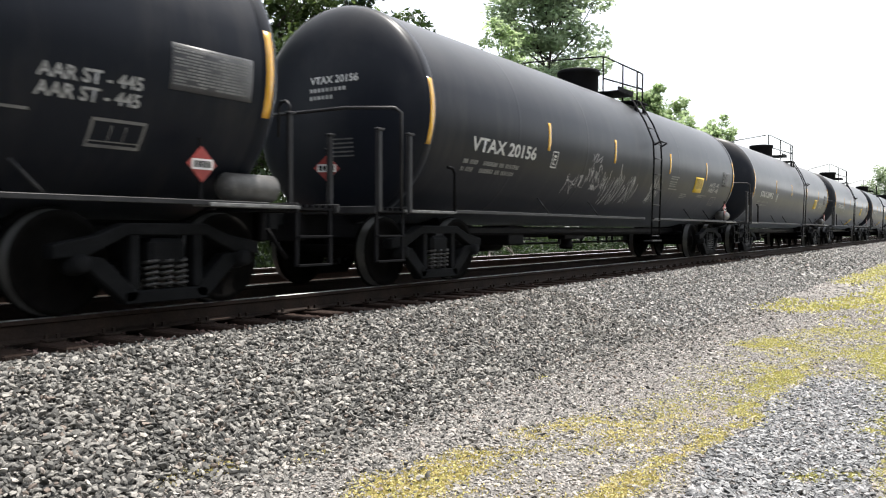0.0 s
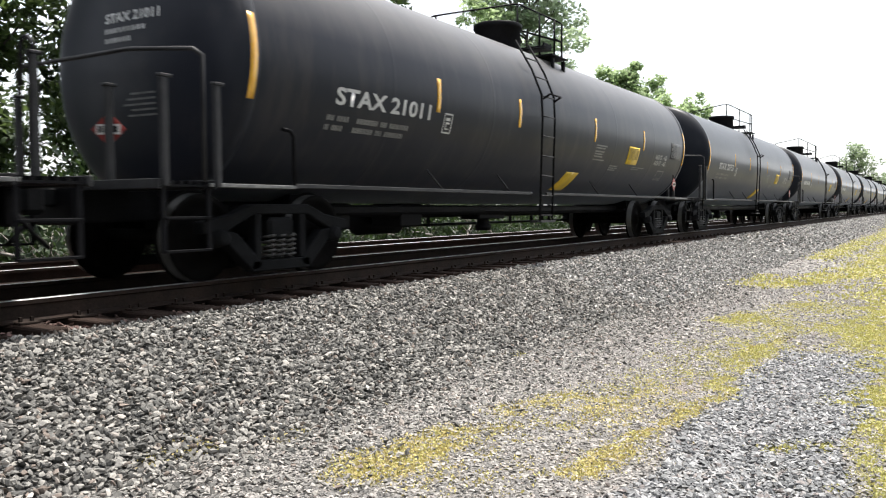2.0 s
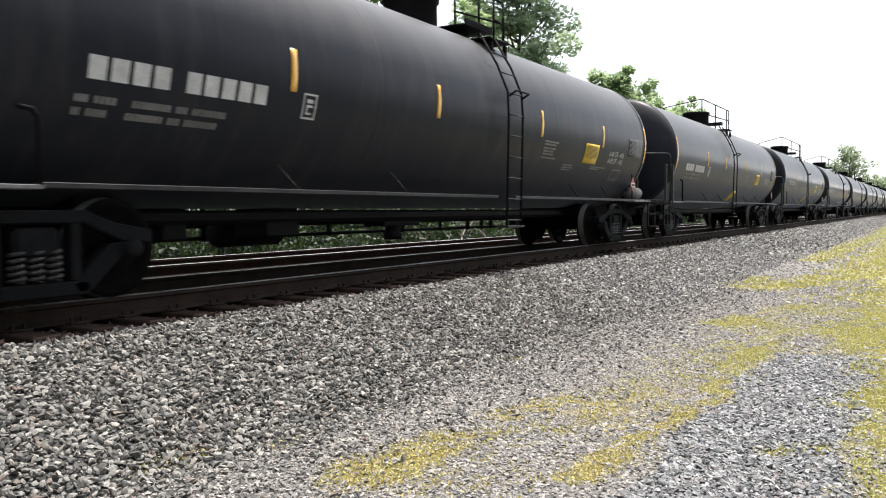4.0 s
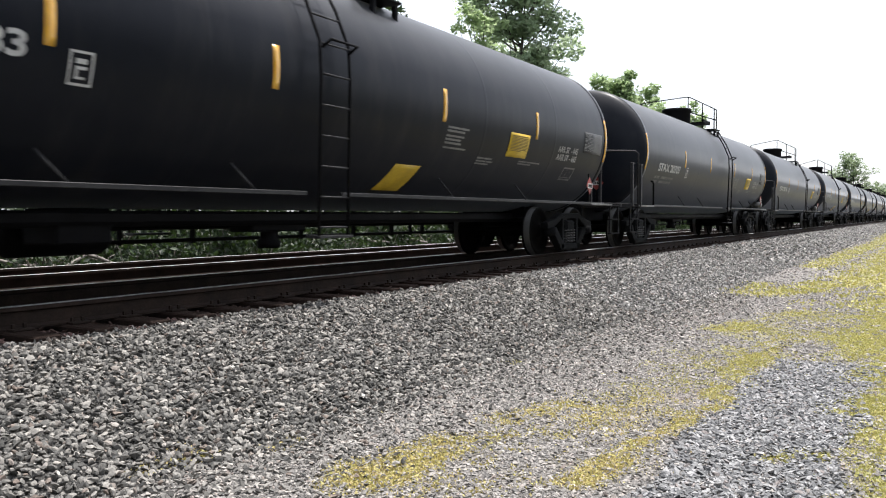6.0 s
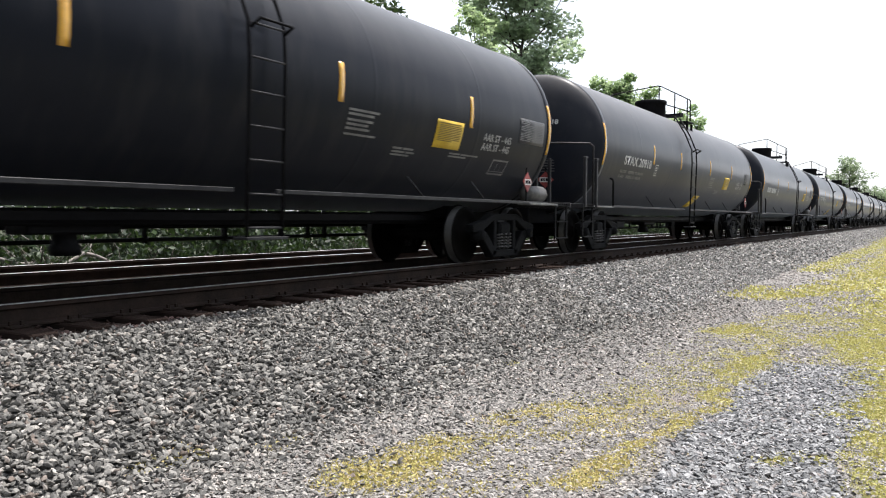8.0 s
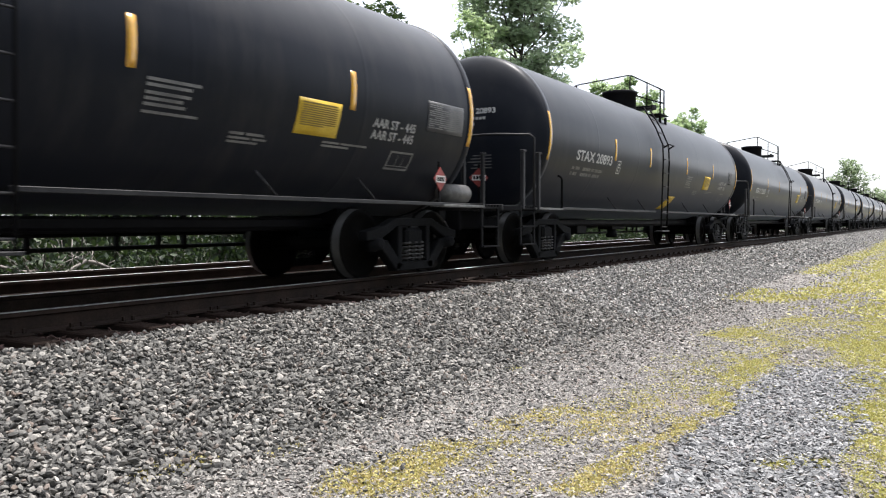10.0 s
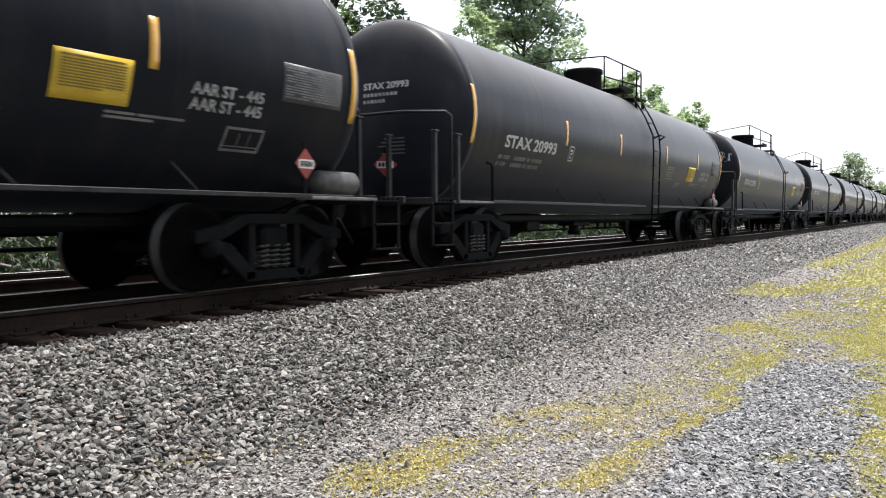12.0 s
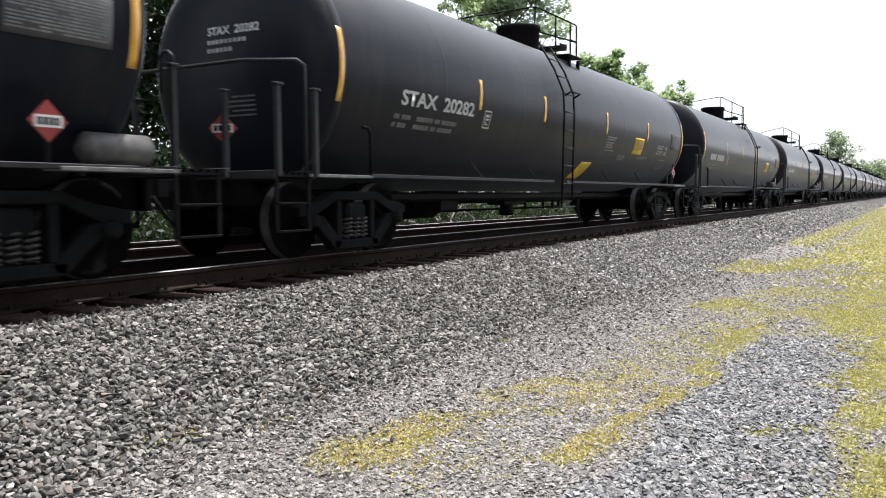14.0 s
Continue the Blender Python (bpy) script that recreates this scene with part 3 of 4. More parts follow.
        for x in ((-4.2, -2.1, 3.87, 5.6), (-4.15, -2.1, 1.82, 4.23))[kind]:
            bm = bmesh.new()
            rod(bm, (x, s * 1.43, 1.0), (x - 0.2, s * 1.30, 1.27), 0.013, 6)
            part("strut", bm, M_BAR, car)
    for x, w in ((-4.9, 0.17), (-3.2, 0.3)):
        bm = bmesh.new()
        box(bm, x - w, x + w, -0.28, 0.28, 0.47, 0.82, 0.02)
        part("skid_bracket", bm, M_FRAME, car)
    # under the belly: brake pipes, outlet valve, hangers
    for y, z in ((0.95, 0.60), (0.95, 0.44), (-0.25, 0.66)):
        bm = bmesh.new()
        rod(bm, (-7.0, y, z), (7.0, y, z), 0.026, 8)
        part("brake_pipe", bm, M_FRAME, car)
    for x in (-4.2, -3.4, -1.9, -0.8, 1.3, 2.6, 3.7, 4.3, 4.7):
        bm = bmesh.new()
        box(bm, x - 0.03, x + 0.03, 0.93, 0.98, 0.40, 0.95)
        part("hanger", bm, M_FRAME, car)
    bm = bmesh.new()
    lathe(bm, [(0.34, 0.0), (0.34, 0.14), (0.42, 0.16), (0.46, 0.12), (0.60, 0.12), (0.72, 0.26), (0.80, 0.26)], 20, "z")
    box(bm, -0.5, 0.5, -0.20, 0.20, 0.55, 0.70, 0.02)
    bmesh.ops.translate(bm, vec=(-0.4, 0, 0), verts=bm.verts)
    part("outlet_valve", bm, M_FRAME, car)
    bm = bmesh.new()
    lathe(bm, [(-0.62, 0.0), (-0.60, 0.14), (-0.52, 0.19), (0.52, 0.19), (0.60, 0.14), (0.62, 0.0)], 20, "x")
    bmesh.ops.translate(bm, vec=(-3.0, 0.55, 0.52), verts=bm.verts)
    part("air_tank", bm, M_FRAME, car)
    if kind == 0:
        bm = bmesh.new()
        lathe(bm, [(-0.36, 0.0), (-0.35, 0.09), (-0.30, 0.14), (0.30, 0.14), (0.35, 0.09), (0.36, 0.0)], 20, "x")
        bmesh.ops.translate(bm, vec=(7.88, -1.18, 1.16), verts=bm.verts)
        part("brake_cylinder", bm, M_GREY, car, "weathered grey brake cylinder")
    end_gear(car, -1)
    end_gear(car, 1)
    placard(car, 7.06, -1.46, 1.33, 0)
    placard(car, -8.78, -0.60, 1.50, -62)
    truck(car, -6.98)
    truck(car, 6.98)
    return car


M_DIM = two_tone("dim_grey_print", (0.07, 0.07, 0.07), (0.14, 0.14, 0.14), 9.0, 0.6, 0.0, 0.1, 0.001)
M_PRINT = two_tone("faded_brown_print", (0.16, 0.11, 0.02), (0.25, 0.18, 0.03), 6.0, 0.6, 0.0, 0.1, 0.001)
M_GREY = two_tone("weathered_grey_paint", (0.035, 0.034, 0.033), (0.12, 0.115, 0.108), 4.0, 0.5, 0.0, 0.2, 0.003)

LABEL = ("black tank car with yellow reflective stripes, rolling on the track", "black tank car with a yellow sticker low on its side")
MARKS = {0: "VTAX 20156", 1: "STAX 20912", 2: "STAX 21011", 3: "STAX 20753", 6: "STAX 20783", 7: "STAX 20707", 8: "STAX 20746",
         9: "STAX 20918", 11: "STAX 20893", 12: "STAX 21205", 13: "STAX 20993", 14: "STAX 20992", 15: "STAX  20282"}
KIND_1 = (2, 3, 5, 6, 9, 11, 15, 18, 19, 22)


def head_marks(car, text):
    """Small writing on the leading head."""
    bm = bmesh.new()
    def patch(y0, y1, z0, z1):
        vs = []
        for y, z in ((y0, z0), (y1, z0), (y1, z1), (y0, z1)):
            q = min(0.999, math.hypot(y, z - Z_TANK) / R_TANK)
            vs.append(bm.verts.new((-SHELL - HEAD * math.sqrt(1 - q * q) - 0.008, y, z)))
        bm.faces.new(vs[::-1])
    for z, n in ((2.63, 9), (2.53, 6)):
        for k in range(n):
            patch(0.15 - k * 0.07, 0.20 - k * 0.07, z - 0.06, z - 0.01)
    tagged(part("head_stencil", bm, M_CHALK, car), kind="stuff")
    bm = bmesh.new()
    for row in range(5):
        patch(-0.52, -0.17 + 0.06 * (row % 3), 1.92 - row * 0.055, 1.94 - row * 0.055)
    tagged(part("head_stencil", bm, M_DIM, car), kind="stuff")
    ob = lettering("head_mark", text, 0.135, 0.0, 0.0, M_LETTER, car, width=0.80)
    for v in ob.data.vertices:
        y, z = 0.20 - v.co.x, 2.68 + v.co.z
        q = min(0.999, math.hypot(y, z - Z_TANK) / R_TANK)
        v.co = (-SHELL - HEAD * math.sqrt(1 - q * q) - 0.008, y, z)


def graffiti(car, x0, z0, width, height, seed, strokes, head=False):
    """Sprayed loops and zigzags, a scrawl with no letters."""
    rnd = random.Random(seed)
    bm = bmesh.new()

    def spot(x, z, out):
        if head:
            q = min(0.99, math.hypot(x, z - Z_TANK) / R_TANK)
            return (-SHELL - HEAD * math.sqrt(1 - q * q) - out, x, z)
        return (x, on_tank(z, out), z)
    thick = 0.008 if head else 0.010
    for i in range(strokes):
        cx = x0 + width * (i + 0.5) / strokes
        tall = height * rnd.uniform(0.6, 1.25)
        n = rnd.randint(3, 5)
        keys = [Vector((cx + rnd.uniform(-1.3, 1.3) * width / strokes, z0 + (k % 2 if rnd.random() > 0.5 else rnd.random()) * tall + rnd.uniform(-0.05, 0.05) * height)) for k in range(n + 1)]
        pts = []
        for k in range(n):                       # rounded bends
            p0, p1, p2, p3 = keys[max(k - 1, 0)], keys[k], keys[k + 1], keys[min(k + 2, n)]
            for u in (0.0, 0.17, 0.33, 0.5, 0.67, 0.83):
                pts.append(0.5 * (2 * p1 + (p2 - p0) * u + (2 * p0 - 5 * p1 + 4 * p2 - p3) * u * u + (3 * p1 - p0 - 3 * p2 + p3) * u ** 3))
        rows = []
        for k, q in enumerate(pts):
            d = pts[min(k + 1, len(pts) - 1)] - pts[max(k - 1, 0)]
            w = Vector((-d.y, d.x)).normalized() * thick * (0.6 + 0.4 * math.sin(k * 0.5 + i))
            rows.append([bm.verts.new(spot(q.x + e * w.x, q.y + e * w.y, 0.006 + 0.0003 * i)) for e in (-1, 1)])
        for u, v in zip(rows, rows[1:]):
            bm.faces.new((u[0], u[1], v[1], v[0]))
    return tagged(part("scrawl", bm, M_SPRAY, car, "sprayed pale grey scrawl"), kind="stuff")


M_SPRAY = two_tone("pale_spray_paint", (0.22, 0.22, 0.225), (0.50, 0.50, 0.50), 3.0, 0.6, 0.0, 0.1, 0.001)


def train():
    cars = []
    protos = [tank_car(0), tank_car(1)]
    for k, p in enumerate(protos):
        tagged(p, LABEL[k], "tank car", "tank cars of the train")
    used = set()
    for i in range(-2, 27):
        k = 1 if i in KIND_1 else 0
        car = copy_thing(protos[k], Matrix()) if k in used else protos[k]
        used.add(k)
        car.location = (FRONT + PITCH * i, TRACK_Y, RAIL_Z)
        cars.append((i, car))
    for i, car in cars:
        if i in MARKS:
            lettering("reporting_mark", MARKS[i], 0.265, *((-6.46, 1.93) if i in KIND_1 else (-6.70, 1.86)), M_LETTER, car, width=1.98)
            head_marks(car, MARKS[i])
        else:
            bars("reporting_mark", M_LETTER, car, -6.72, 2.05, [(0.19, [0.17] * 4 + [-0.1] + [0.17] * 5)], gap=0.045)
        if i in KIND_1:
            sheet("low_sticker", M_PATCH, car, 0.62, 1.22, 1.09, 1.43, 0.006, "faded yellow sticker", skew=0.10)
    byi = dict(cars)
    for k, (x, z, w, h, n) in enumerate(((-2.37, 2.00, 0.33, 0.20, 2), (-2.53, 1.62, 0.66, 0.34, 8), (-2.76, 1.53, 0.20, 0.20, 3), (-1.77, 1.54, 0.18, 0.27, 3),
                                         (-1.50, 1.28, 0.85, 0.60, 8), (-0.52, 1.33, 0.72, 0.46, 7), (1.07, 1.36, 0.52, 0.48, 7), (-3.31, 1.40, 0.45, 0.32, 4), (-2.3, 1.50, 0.5, 0.12, 3))):
        graffiti(byi[0], x, z, w, h, 3 + k, n)
    graffiti(byi[14], -1.22, 2.62, 0.58, 0.26, 5, 9, head=True)
    tagged(byi[0], "black tank car with pale graffiti scrawled along its side")
    tagged(byi[14], "black tank car with a pale scrawl on its head")
    return cars


# ---------------------------------------------------------------- ground
def surface(x, y):
    """Height of the ground: a flat road, the shoulder of the track bed, and low bumps."""
    x, y = np.asarray(x, float), np.asarray(y, float)
    z = np.interp(y, [-40, 3.5, 3.8, 5.5, 5.9, 12.9, 14.2, 60], [0.0, 0.0, 0.04, 0.50, 0.53, 0.53, 0.25, 0.3])
    fade = np.clip((28 - x) / 2, 0, 1) * np.clip(x / 2, 0, 1) * np.clip((5.6 - y) / 1.0, 0, 1) * np.clip(y + 2, 0, 1)
    return z + fade * 0.014 * (np.sin(x * 1.9 + y * 0.7) * np.sin(y * 2.3 - x * 0.4) + 0.6 * np.sin(x * 5.1 + 1) * np.sin(y * 4.7))


def ground_z(y, x=-50.0):
    return float(surface(x, y))


MOSS = [  # x, y to x, y, width, strength: where moss and low weeds grow
    (3.75, 2.78, 4.55, 2.68, 0.20, 1.3), (4.55, 2.68, 4.95, 2.50, 0.13, 0.62), (5.25, 2.68, 6.0, 2.47, 0.17, 0.62), (5.56, 2.47, 5.64, 2.45, 0.07, 1.0),
    (4.3, 2.36, 4.5, 2.32, 0.15, 0.5), (5.7, 2.20, 6.4, 2.04, 0.14, 0.66), (4.25, 1.70, 4.85, 1.68, 0.12, 1.1), (5.0, 1.71, 5.65, 1.56, 0.10, 0.95),
    (5.65, 1.56, 6.6, 1.43, 0.12, 1.0), (6.6, 1.43, 7.42, 1.55, 0.15, 0.95), (7.42, 1.55, 8.84, 1.62, 0.18, 0.85), (8.84, 1.62, 9.9, 1.54, 0.22, 0.75),
    (8.15, 2.10, 8.28, 2.09, 0.12, 0.85), (8.85, 2.55, 9.0, 2.52, 0.12, 0.45), (7.30, 3.65, 7.42, 3.64, 0.07, 0.6), (4.90, 3.62, 4.95, 3.62, 0.07, 0.75),
    (3.9, 3.62, 4.1, 3.68, 0.08, 0.6), (3.0, 3.75, 3.4, 3.85, 0.12, 0.6), (11.2, 2.28, 12.5, 1.88, 0.34, 0.66), (9.8, 1.55, 12.5, 1.85, 0.3, 0.5),
    (16.5, 2.85, 18.8, 1.85, 0.55, 1.0), (18.8, 1.85, 23.5, 1.15, 0.6, 1.0), (17.5, 3.1, 19.0, 3.2, 0.3, 0.6), (23, 1.2, 30, 0.8, 0.6, 0.9),
    (5.35, 0.80, 5.45, 0.62, 0.12, 0.8), (4.4, 0.00, 5.4, 0.10, 0.21, 1.3), (5.4, 0.10, 7.0, 0.20, 0.25, 1.3), (7.0, 0.20, 9.3, 0.32, 0.33, 1.3),
    (9.3, 0.36, 12.5, 0.60, 0.46, 1.2), (12.5, 0.6, 20.0, 0.55, 0.5, 1.0), (20, 0.6, 60, 0.6, 1.2, 1.0), (60, 0.6, 300, 0.0, 2.5, 1.0), (26, 2.9, 60, 2.4, 0.5, 0.7),
    (4.0, 2.2, 8.0, 1.85, 0.6, 0.30), (8.0, 1.85, 15.0, 1.6, 0.6, 0.34), (11.0, 1.15, 22.0, 1.0, 0.6, 0.4), (4.0, -0.3, 20, -0.6, 0.5, 1.0)]
DIRT = [(5.9, 1.90, 7.1, 1.68, 0.15, 1.1), (6.6, 1.93, 7.3, 1.80, 0.14, 1.1), (4.1, 2.08, 4.25, 1.55, 0.18, 0.5), (9.0, 2.3, 15.0, 2.3, 0.4, 0.2),
        (15, 1.6, 60, 1.8, 0.45, 0.4), (12, 3.0, 30, 3.3, 0.5, 0.3)]


def spread(x, y, strips, seed, rough=0.75):
    """How much of a growth lies at each place, 0 to 1."""
    best = np.zeros_like(x)
    for x0, y0, x1, y1, w, s in strips:
        d = np.array([x1 - x0, y1 - y0])
        t = np.clip(((x - x0) * d[0] + (y - y0) * d[1]) / max(d @ d, 1e-6), 0, 1)
        q = np.hypot(x - x0 - t * d[0], y - y0 - t * d[1]) / w
        best = np.maximum(best, s * np.exp(-(q ** 2) * 0.8))
    wob = np.zeros_like(x)
    rng = np.random.RandomState(seed)
    for k in range(26):
        a, f, p = rng.uniform(0, 6.283), 2.5 * 1.19 ** k, rng.uniform(0, 6.283)
        wob += np.sin((x * math.cos(a) + y * math.sin(a)) * f + p) / 3.6
    return np.clip(best * (1 + rough * wob) - 0.10, 0, 1)


def attribute(n, name):
    a = n.new("ShaderNodeAttribute")
    a.attribute_name = name
    return a.outputs["Fac"]


def ground_mat():
    m, n, l, b = material("gravel_ground", 0.92)
    cell = n.new("ShaderNodeTexVoronoi")
    cell.inputs["Scale"].default_value = 34
    tc = n.new("ShaderNodeTexCoord")
    l.new(tc.outputs["Object"], cell.inputs["Vector"])
    cw = n.new("ShaderNodeRGBToBW")
    l.new(cell.outputs["Color"], cw.inputs[0])
    fine = noise_tex(n, l, 130, 6, 0.75)
    broad = noise_tex(n, l, 0.9, 6, 0.65)
    stone = ramp(n, l, cw.outputs[0], [(0.15, (0.08, 0.077, 0.073)), (0.5, (0.19, 0.184, 0.175)), (0.85, (0.35, 0.34, 0.325))])
    grit = ramp(n, l, fine, [(0.3, (0.15, 0.138, 0.125)), (0.7, (0.34, 0.315, 0.288))])
    base = mix(n, l, 0.45, stone, grit)
    earth = ramp(n, l, fine, [(0.3, (0.20, 0.172, 0.152)), (0.7, (0.36, 0.318, 0.288))])
    c1 = mix(n, l, attribute(n, "dirt"), base, earth)
    green = ramp(n, l, noise_tex(n, l, 5, 5, 0.7), [(0.33, (0.32, 0.30, 0.09)), (0.55, (0.46, 0.41, 0.14)), (0.72, (0.44, 0.36, 0.17))])
    c2 = mix(n, l, attribute(n, "moss"), c1, green)
    field = ramp(n, l, broad, [(0.35, (0.020, 0.030, 0.010)), (0.7, (0.048, 0.052, 0.020))])
    c3 = mix(n, l, attribute(n, "field"), c2, field)
    c3 = mix(n, l, attribute(n, "rust"), c3, ramp(n, l, fine, [(0.3, (0.045, 0.030, 0.024)), (0.7, (0.13, 0.085, 0.065))]))
    # shade between the ballast stones put into the colour, over dark fines
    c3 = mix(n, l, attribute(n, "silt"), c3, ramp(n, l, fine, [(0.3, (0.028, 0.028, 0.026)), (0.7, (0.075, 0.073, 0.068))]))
    d = ramp(n, l, broad, [(0.35, (0.85, 0.85, 0.86)), (0.7, (1.08, 1.06, 1.03))])
    mul = n.new("ShaderNodeMix")
    mul.data_type, mul.blend_type = "RGBA", "MULTIPLY"
    mul.inputs["Factor"].default_value = 1.0
    l.new(c3, mul.inputs["A"])
    l.new(d, mul.inputs["B"])
    l.new(mul.outputs["Result"], b.inputs["Base Color"])
    h = n.new("ShaderNodeMath")
    h.operation = "ADD"
    l.new(cell.outputs["Distance"], h.inputs[0])
    l.new(fine, h.inputs[1])
    bump(n, l, b, h.outputs[0], 0.9, 0.02)
    return m


M_GROUND = ground_mat()


def ground():
    ys = np.array([-3000, -300, -60, -20, -8, -4] + list(np.arange(-2, 6.2, 0.1)) + list(np.arange(6.5, 16.1, 0.5)) + [25, 60, 300, 3000])
    xs = np.array([-3000, -300, -60, -20, -6] + list(np.arange(0, 26, 0.12)) + list(np.arange(26, 70, 1.0)) + list(np.arange(72, 200, 8)) + [300, 800, 3500])
    X, Y = np.meshgrid(xs, ys, indexing="ij")
    Z = surface(X, Y)
    nx, ny = X.shape
    idx = np.arange(nx * ny).reshape(nx, ny)
    quads = np.stack([idx[:-1, :-1], idx[1:, :-1], idx[1:, 1:], idx[:-1, 1:]], -1).reshape(-1, 4)
    me = bpy.data.meshes.new("ground")
    me.from_pydata(np.stack([X, Y, Z], -1).reshape(-1, 3).tolist(), [], quads.tolist())
    me.shade_smooth()
    for name, v in (("moss", np.where(Y.ravel() < 0.85, 0.85, 0.80) * spread(X.ravel(), Y.ravel(), MOSS, 2) ** 1.5), ("dirt", spread(X.ravel(), Y.ravel(), DIRT, 3)),
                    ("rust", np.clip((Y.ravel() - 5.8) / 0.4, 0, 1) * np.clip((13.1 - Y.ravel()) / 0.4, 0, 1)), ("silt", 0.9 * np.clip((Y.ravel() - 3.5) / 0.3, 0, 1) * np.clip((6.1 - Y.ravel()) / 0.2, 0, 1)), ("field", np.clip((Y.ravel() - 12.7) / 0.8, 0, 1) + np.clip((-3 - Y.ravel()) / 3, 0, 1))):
        at = me.attributes.new(name, "FLOAT", "POINT")
        at.data.foreach_set("value", np.clip(v, 0, 1).astype(np.float32))
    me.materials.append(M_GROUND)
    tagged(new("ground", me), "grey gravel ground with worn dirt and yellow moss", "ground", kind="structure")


# ---------------------------------------------------------------- loose stones
def stone_mat(name, k, spread_out=1.0, tint=(1.02, 0.995, 0.99)):
    m, n, l, b = material(name, 0.82)
    g = n.new("ShaderNodeNewGeometry")
    c = ramp(n, l, g.outputs["Random Per Island"], [(q, tuple(k * q2 * (0.22 + (v - 0.22) * spread_out) for v, q2 in zip(c, tint))) for q, c in (
        (0.0, (0.070, 0.071, 0.070)), (0.35, (0.14, 0.139, 0.134)), (0.7, (0.25, 0.246, 0.236)), (0.90, (0.37, 0.360, 0.342)),
        (0.93, (0.22, 0.185, 0.165)), (0.96, (0.17, 0.145, 0.13)), (1.0, (0.50, 0.49, 0.47)))])
    fine = noise_tex(n, l, 55, 5, 0.7)
    gr = ramp(n, l, fine, [(0.3, (0.7, 0.7, 0.7)), (0.7, (1.2, 1.19, 1.17))])
    mul = n.new("ShaderNodeMix")
    mul.data_type, mul.blend_type = "RGBA", "MULTIPLY"
    mul.inputs["Factor"].default_value = 1.0
    l.new(c, mul.inputs["A"])
    l.new(gr, mul.inputs["B"])
    l.new(mul.outputs["Result"], b.inputs["Base Color"])
    bump(n, l, b, fine, 0.5, 0.004)
    return m


M_STONE = stone_mat("crushed_grey_stone", 0.86, 1.12, (1.025, 1.0, 0.965))
# paler copy of the crushed stone, for the ballast from x = 12 on
M_STONE_PALE = stone_mat("dusty_pale_stone", 1.24, 0.95, (1.01, 1.0, 0.985))
M_SLATE = stone_mat("bluish_slate_gravel", 1.14, 0.85, (0.975, 0.99, 1.035))
M_RUSTY = two_tone("rust_stained_stone", (0.07, 0.040, 0.034), (0.24, 0.155, 0.135), 9.0, 0.9, 0.0, 0.6, 0.01)
M_PEBBLE = stone_mat("pale_grey_gravel", 1.22, 0.72, (1.04, 0.99, 0.95))


def icosahedron():
    b = bmesh.new()
    bmesh.ops.create_icosphere(b, subdivisions=1, radius=1.0)
    v = np.array([q.co[:] for q in b.verts])
    f = np.array([[q.index for q in t.verts] for t in b.faces])
    b.free()
    return v, f


def octahedron():
    v = np.array([(1, 0.2, 0), (-0.1, 1, 0), (-1, -0.1, 0), (0.2, -1, 0), (0.3, 0.3, 0.8), (-0.4, -0.3, 0.85), (0, 0, -0.7)], float)
    f = np.array([(0, 1, 4), (1, 2, 4), (2, 5, 4), (2, 3, 5), (3, 0, 5), (0, 4, 5), (1, 0, 6), (2, 1, 6), (3, 2, 6), (0, 3, 6)])
    return v, f


def stones(name, label, x, y, size, seed, flat=0.6, tilt=0.5, sink=0.15, mat=None, coarse=False, heap=0.8):
    """Angular stones of their own shape, lying on the ground, in one mesh."""
    rng = np.random.RandomState(seed)
    v0, f0 = octahedron() if coarse else icosahedron()
    protos = []
    for k in range(14):
        v = v0.copy()
        for c in range(5):                              # cut flat facets
            nrm = rng.normal(size=3)
            nrm /= np.linalg.norm(nrm)
            lim = rng.uniform(0.35, 0.7)
            d = v @ nrm
            v -= np.outer(np.clip(d - lim, 0, None), nrm)
        protos.append(v * rng.uniform(0.85, 1.15, v.shape))
    protos = np.array(protos)
    n = len(x)
    s = np.stack([size * rng.uniform(0.8, 1.35, n), size * rng.uniform(0.6, 1.0, n), size * flat * rng.uniform(0.6, 1.2, n)], -1) * 0.58
    yaw, tx, ty = rng.uniform(0, 6.283, n), rng.normal(0, tilt, n), rng.normal(0, tilt, n)
    P = protos[rng.randint(0, len(protos), n)] * s[:, None, :]
    c, q = np.cos(tx)[:, None], np.sin(tx)[:, None]
    P = np.stack([P[..., 0], P[..., 1] * c - P[..., 2] * q, P[..., 1] * q + P[..., 2] * c], -1)
    c, q = np.cos(ty)[:, None], np.sin(ty)[:, None]
    P = np.stack([P[..., 0] * c + P[..., 2] * q, P[..., 1], -P[..., 0] * q + P[..., 2] * c], -1)
    c, q = np.cos(yaw)[:, None], np.sin(yaw)[:, None]
    P = np.stack([P[..., 0] * c - P[..., 1] * q, P[..., 0] * q + P[..., 1] * c, P[..., 2]], -1)
    z = surface(x, y)
    P += np.stack([x, y, z + s[:, 2] * (1 - sink) + rng.uniform(-0.4, 0.6, n) * heap * s[:, 2]], -1)[:, None, :]
    k = v0.shape[0]
    F = (f0[None] + (np.arange(n) * k)[:, None, None]).reshape(-1, 3)
    me = bpy.data.meshes.new(name)
    me.vertices.add(n * k)
    me.vertices.foreach_set("co", P.reshape(-1).astype(np.float32))
    me.loops.add(F.size)
    me.loops.foreach_set("vertex_index", F.reshape(-1).astype(np.int32))
    me.polygons.add(len(F))
    me.polygons.foreach_set("loop_start", np.arange(0, F.size, 3, dtype=np.int32))
    me.update(calc_edges=True)
    me.shade_flat()
    me.materials.append(mat or M_STONE)
    return tagged(new(name, me), label, "gravel", kind="stuff")


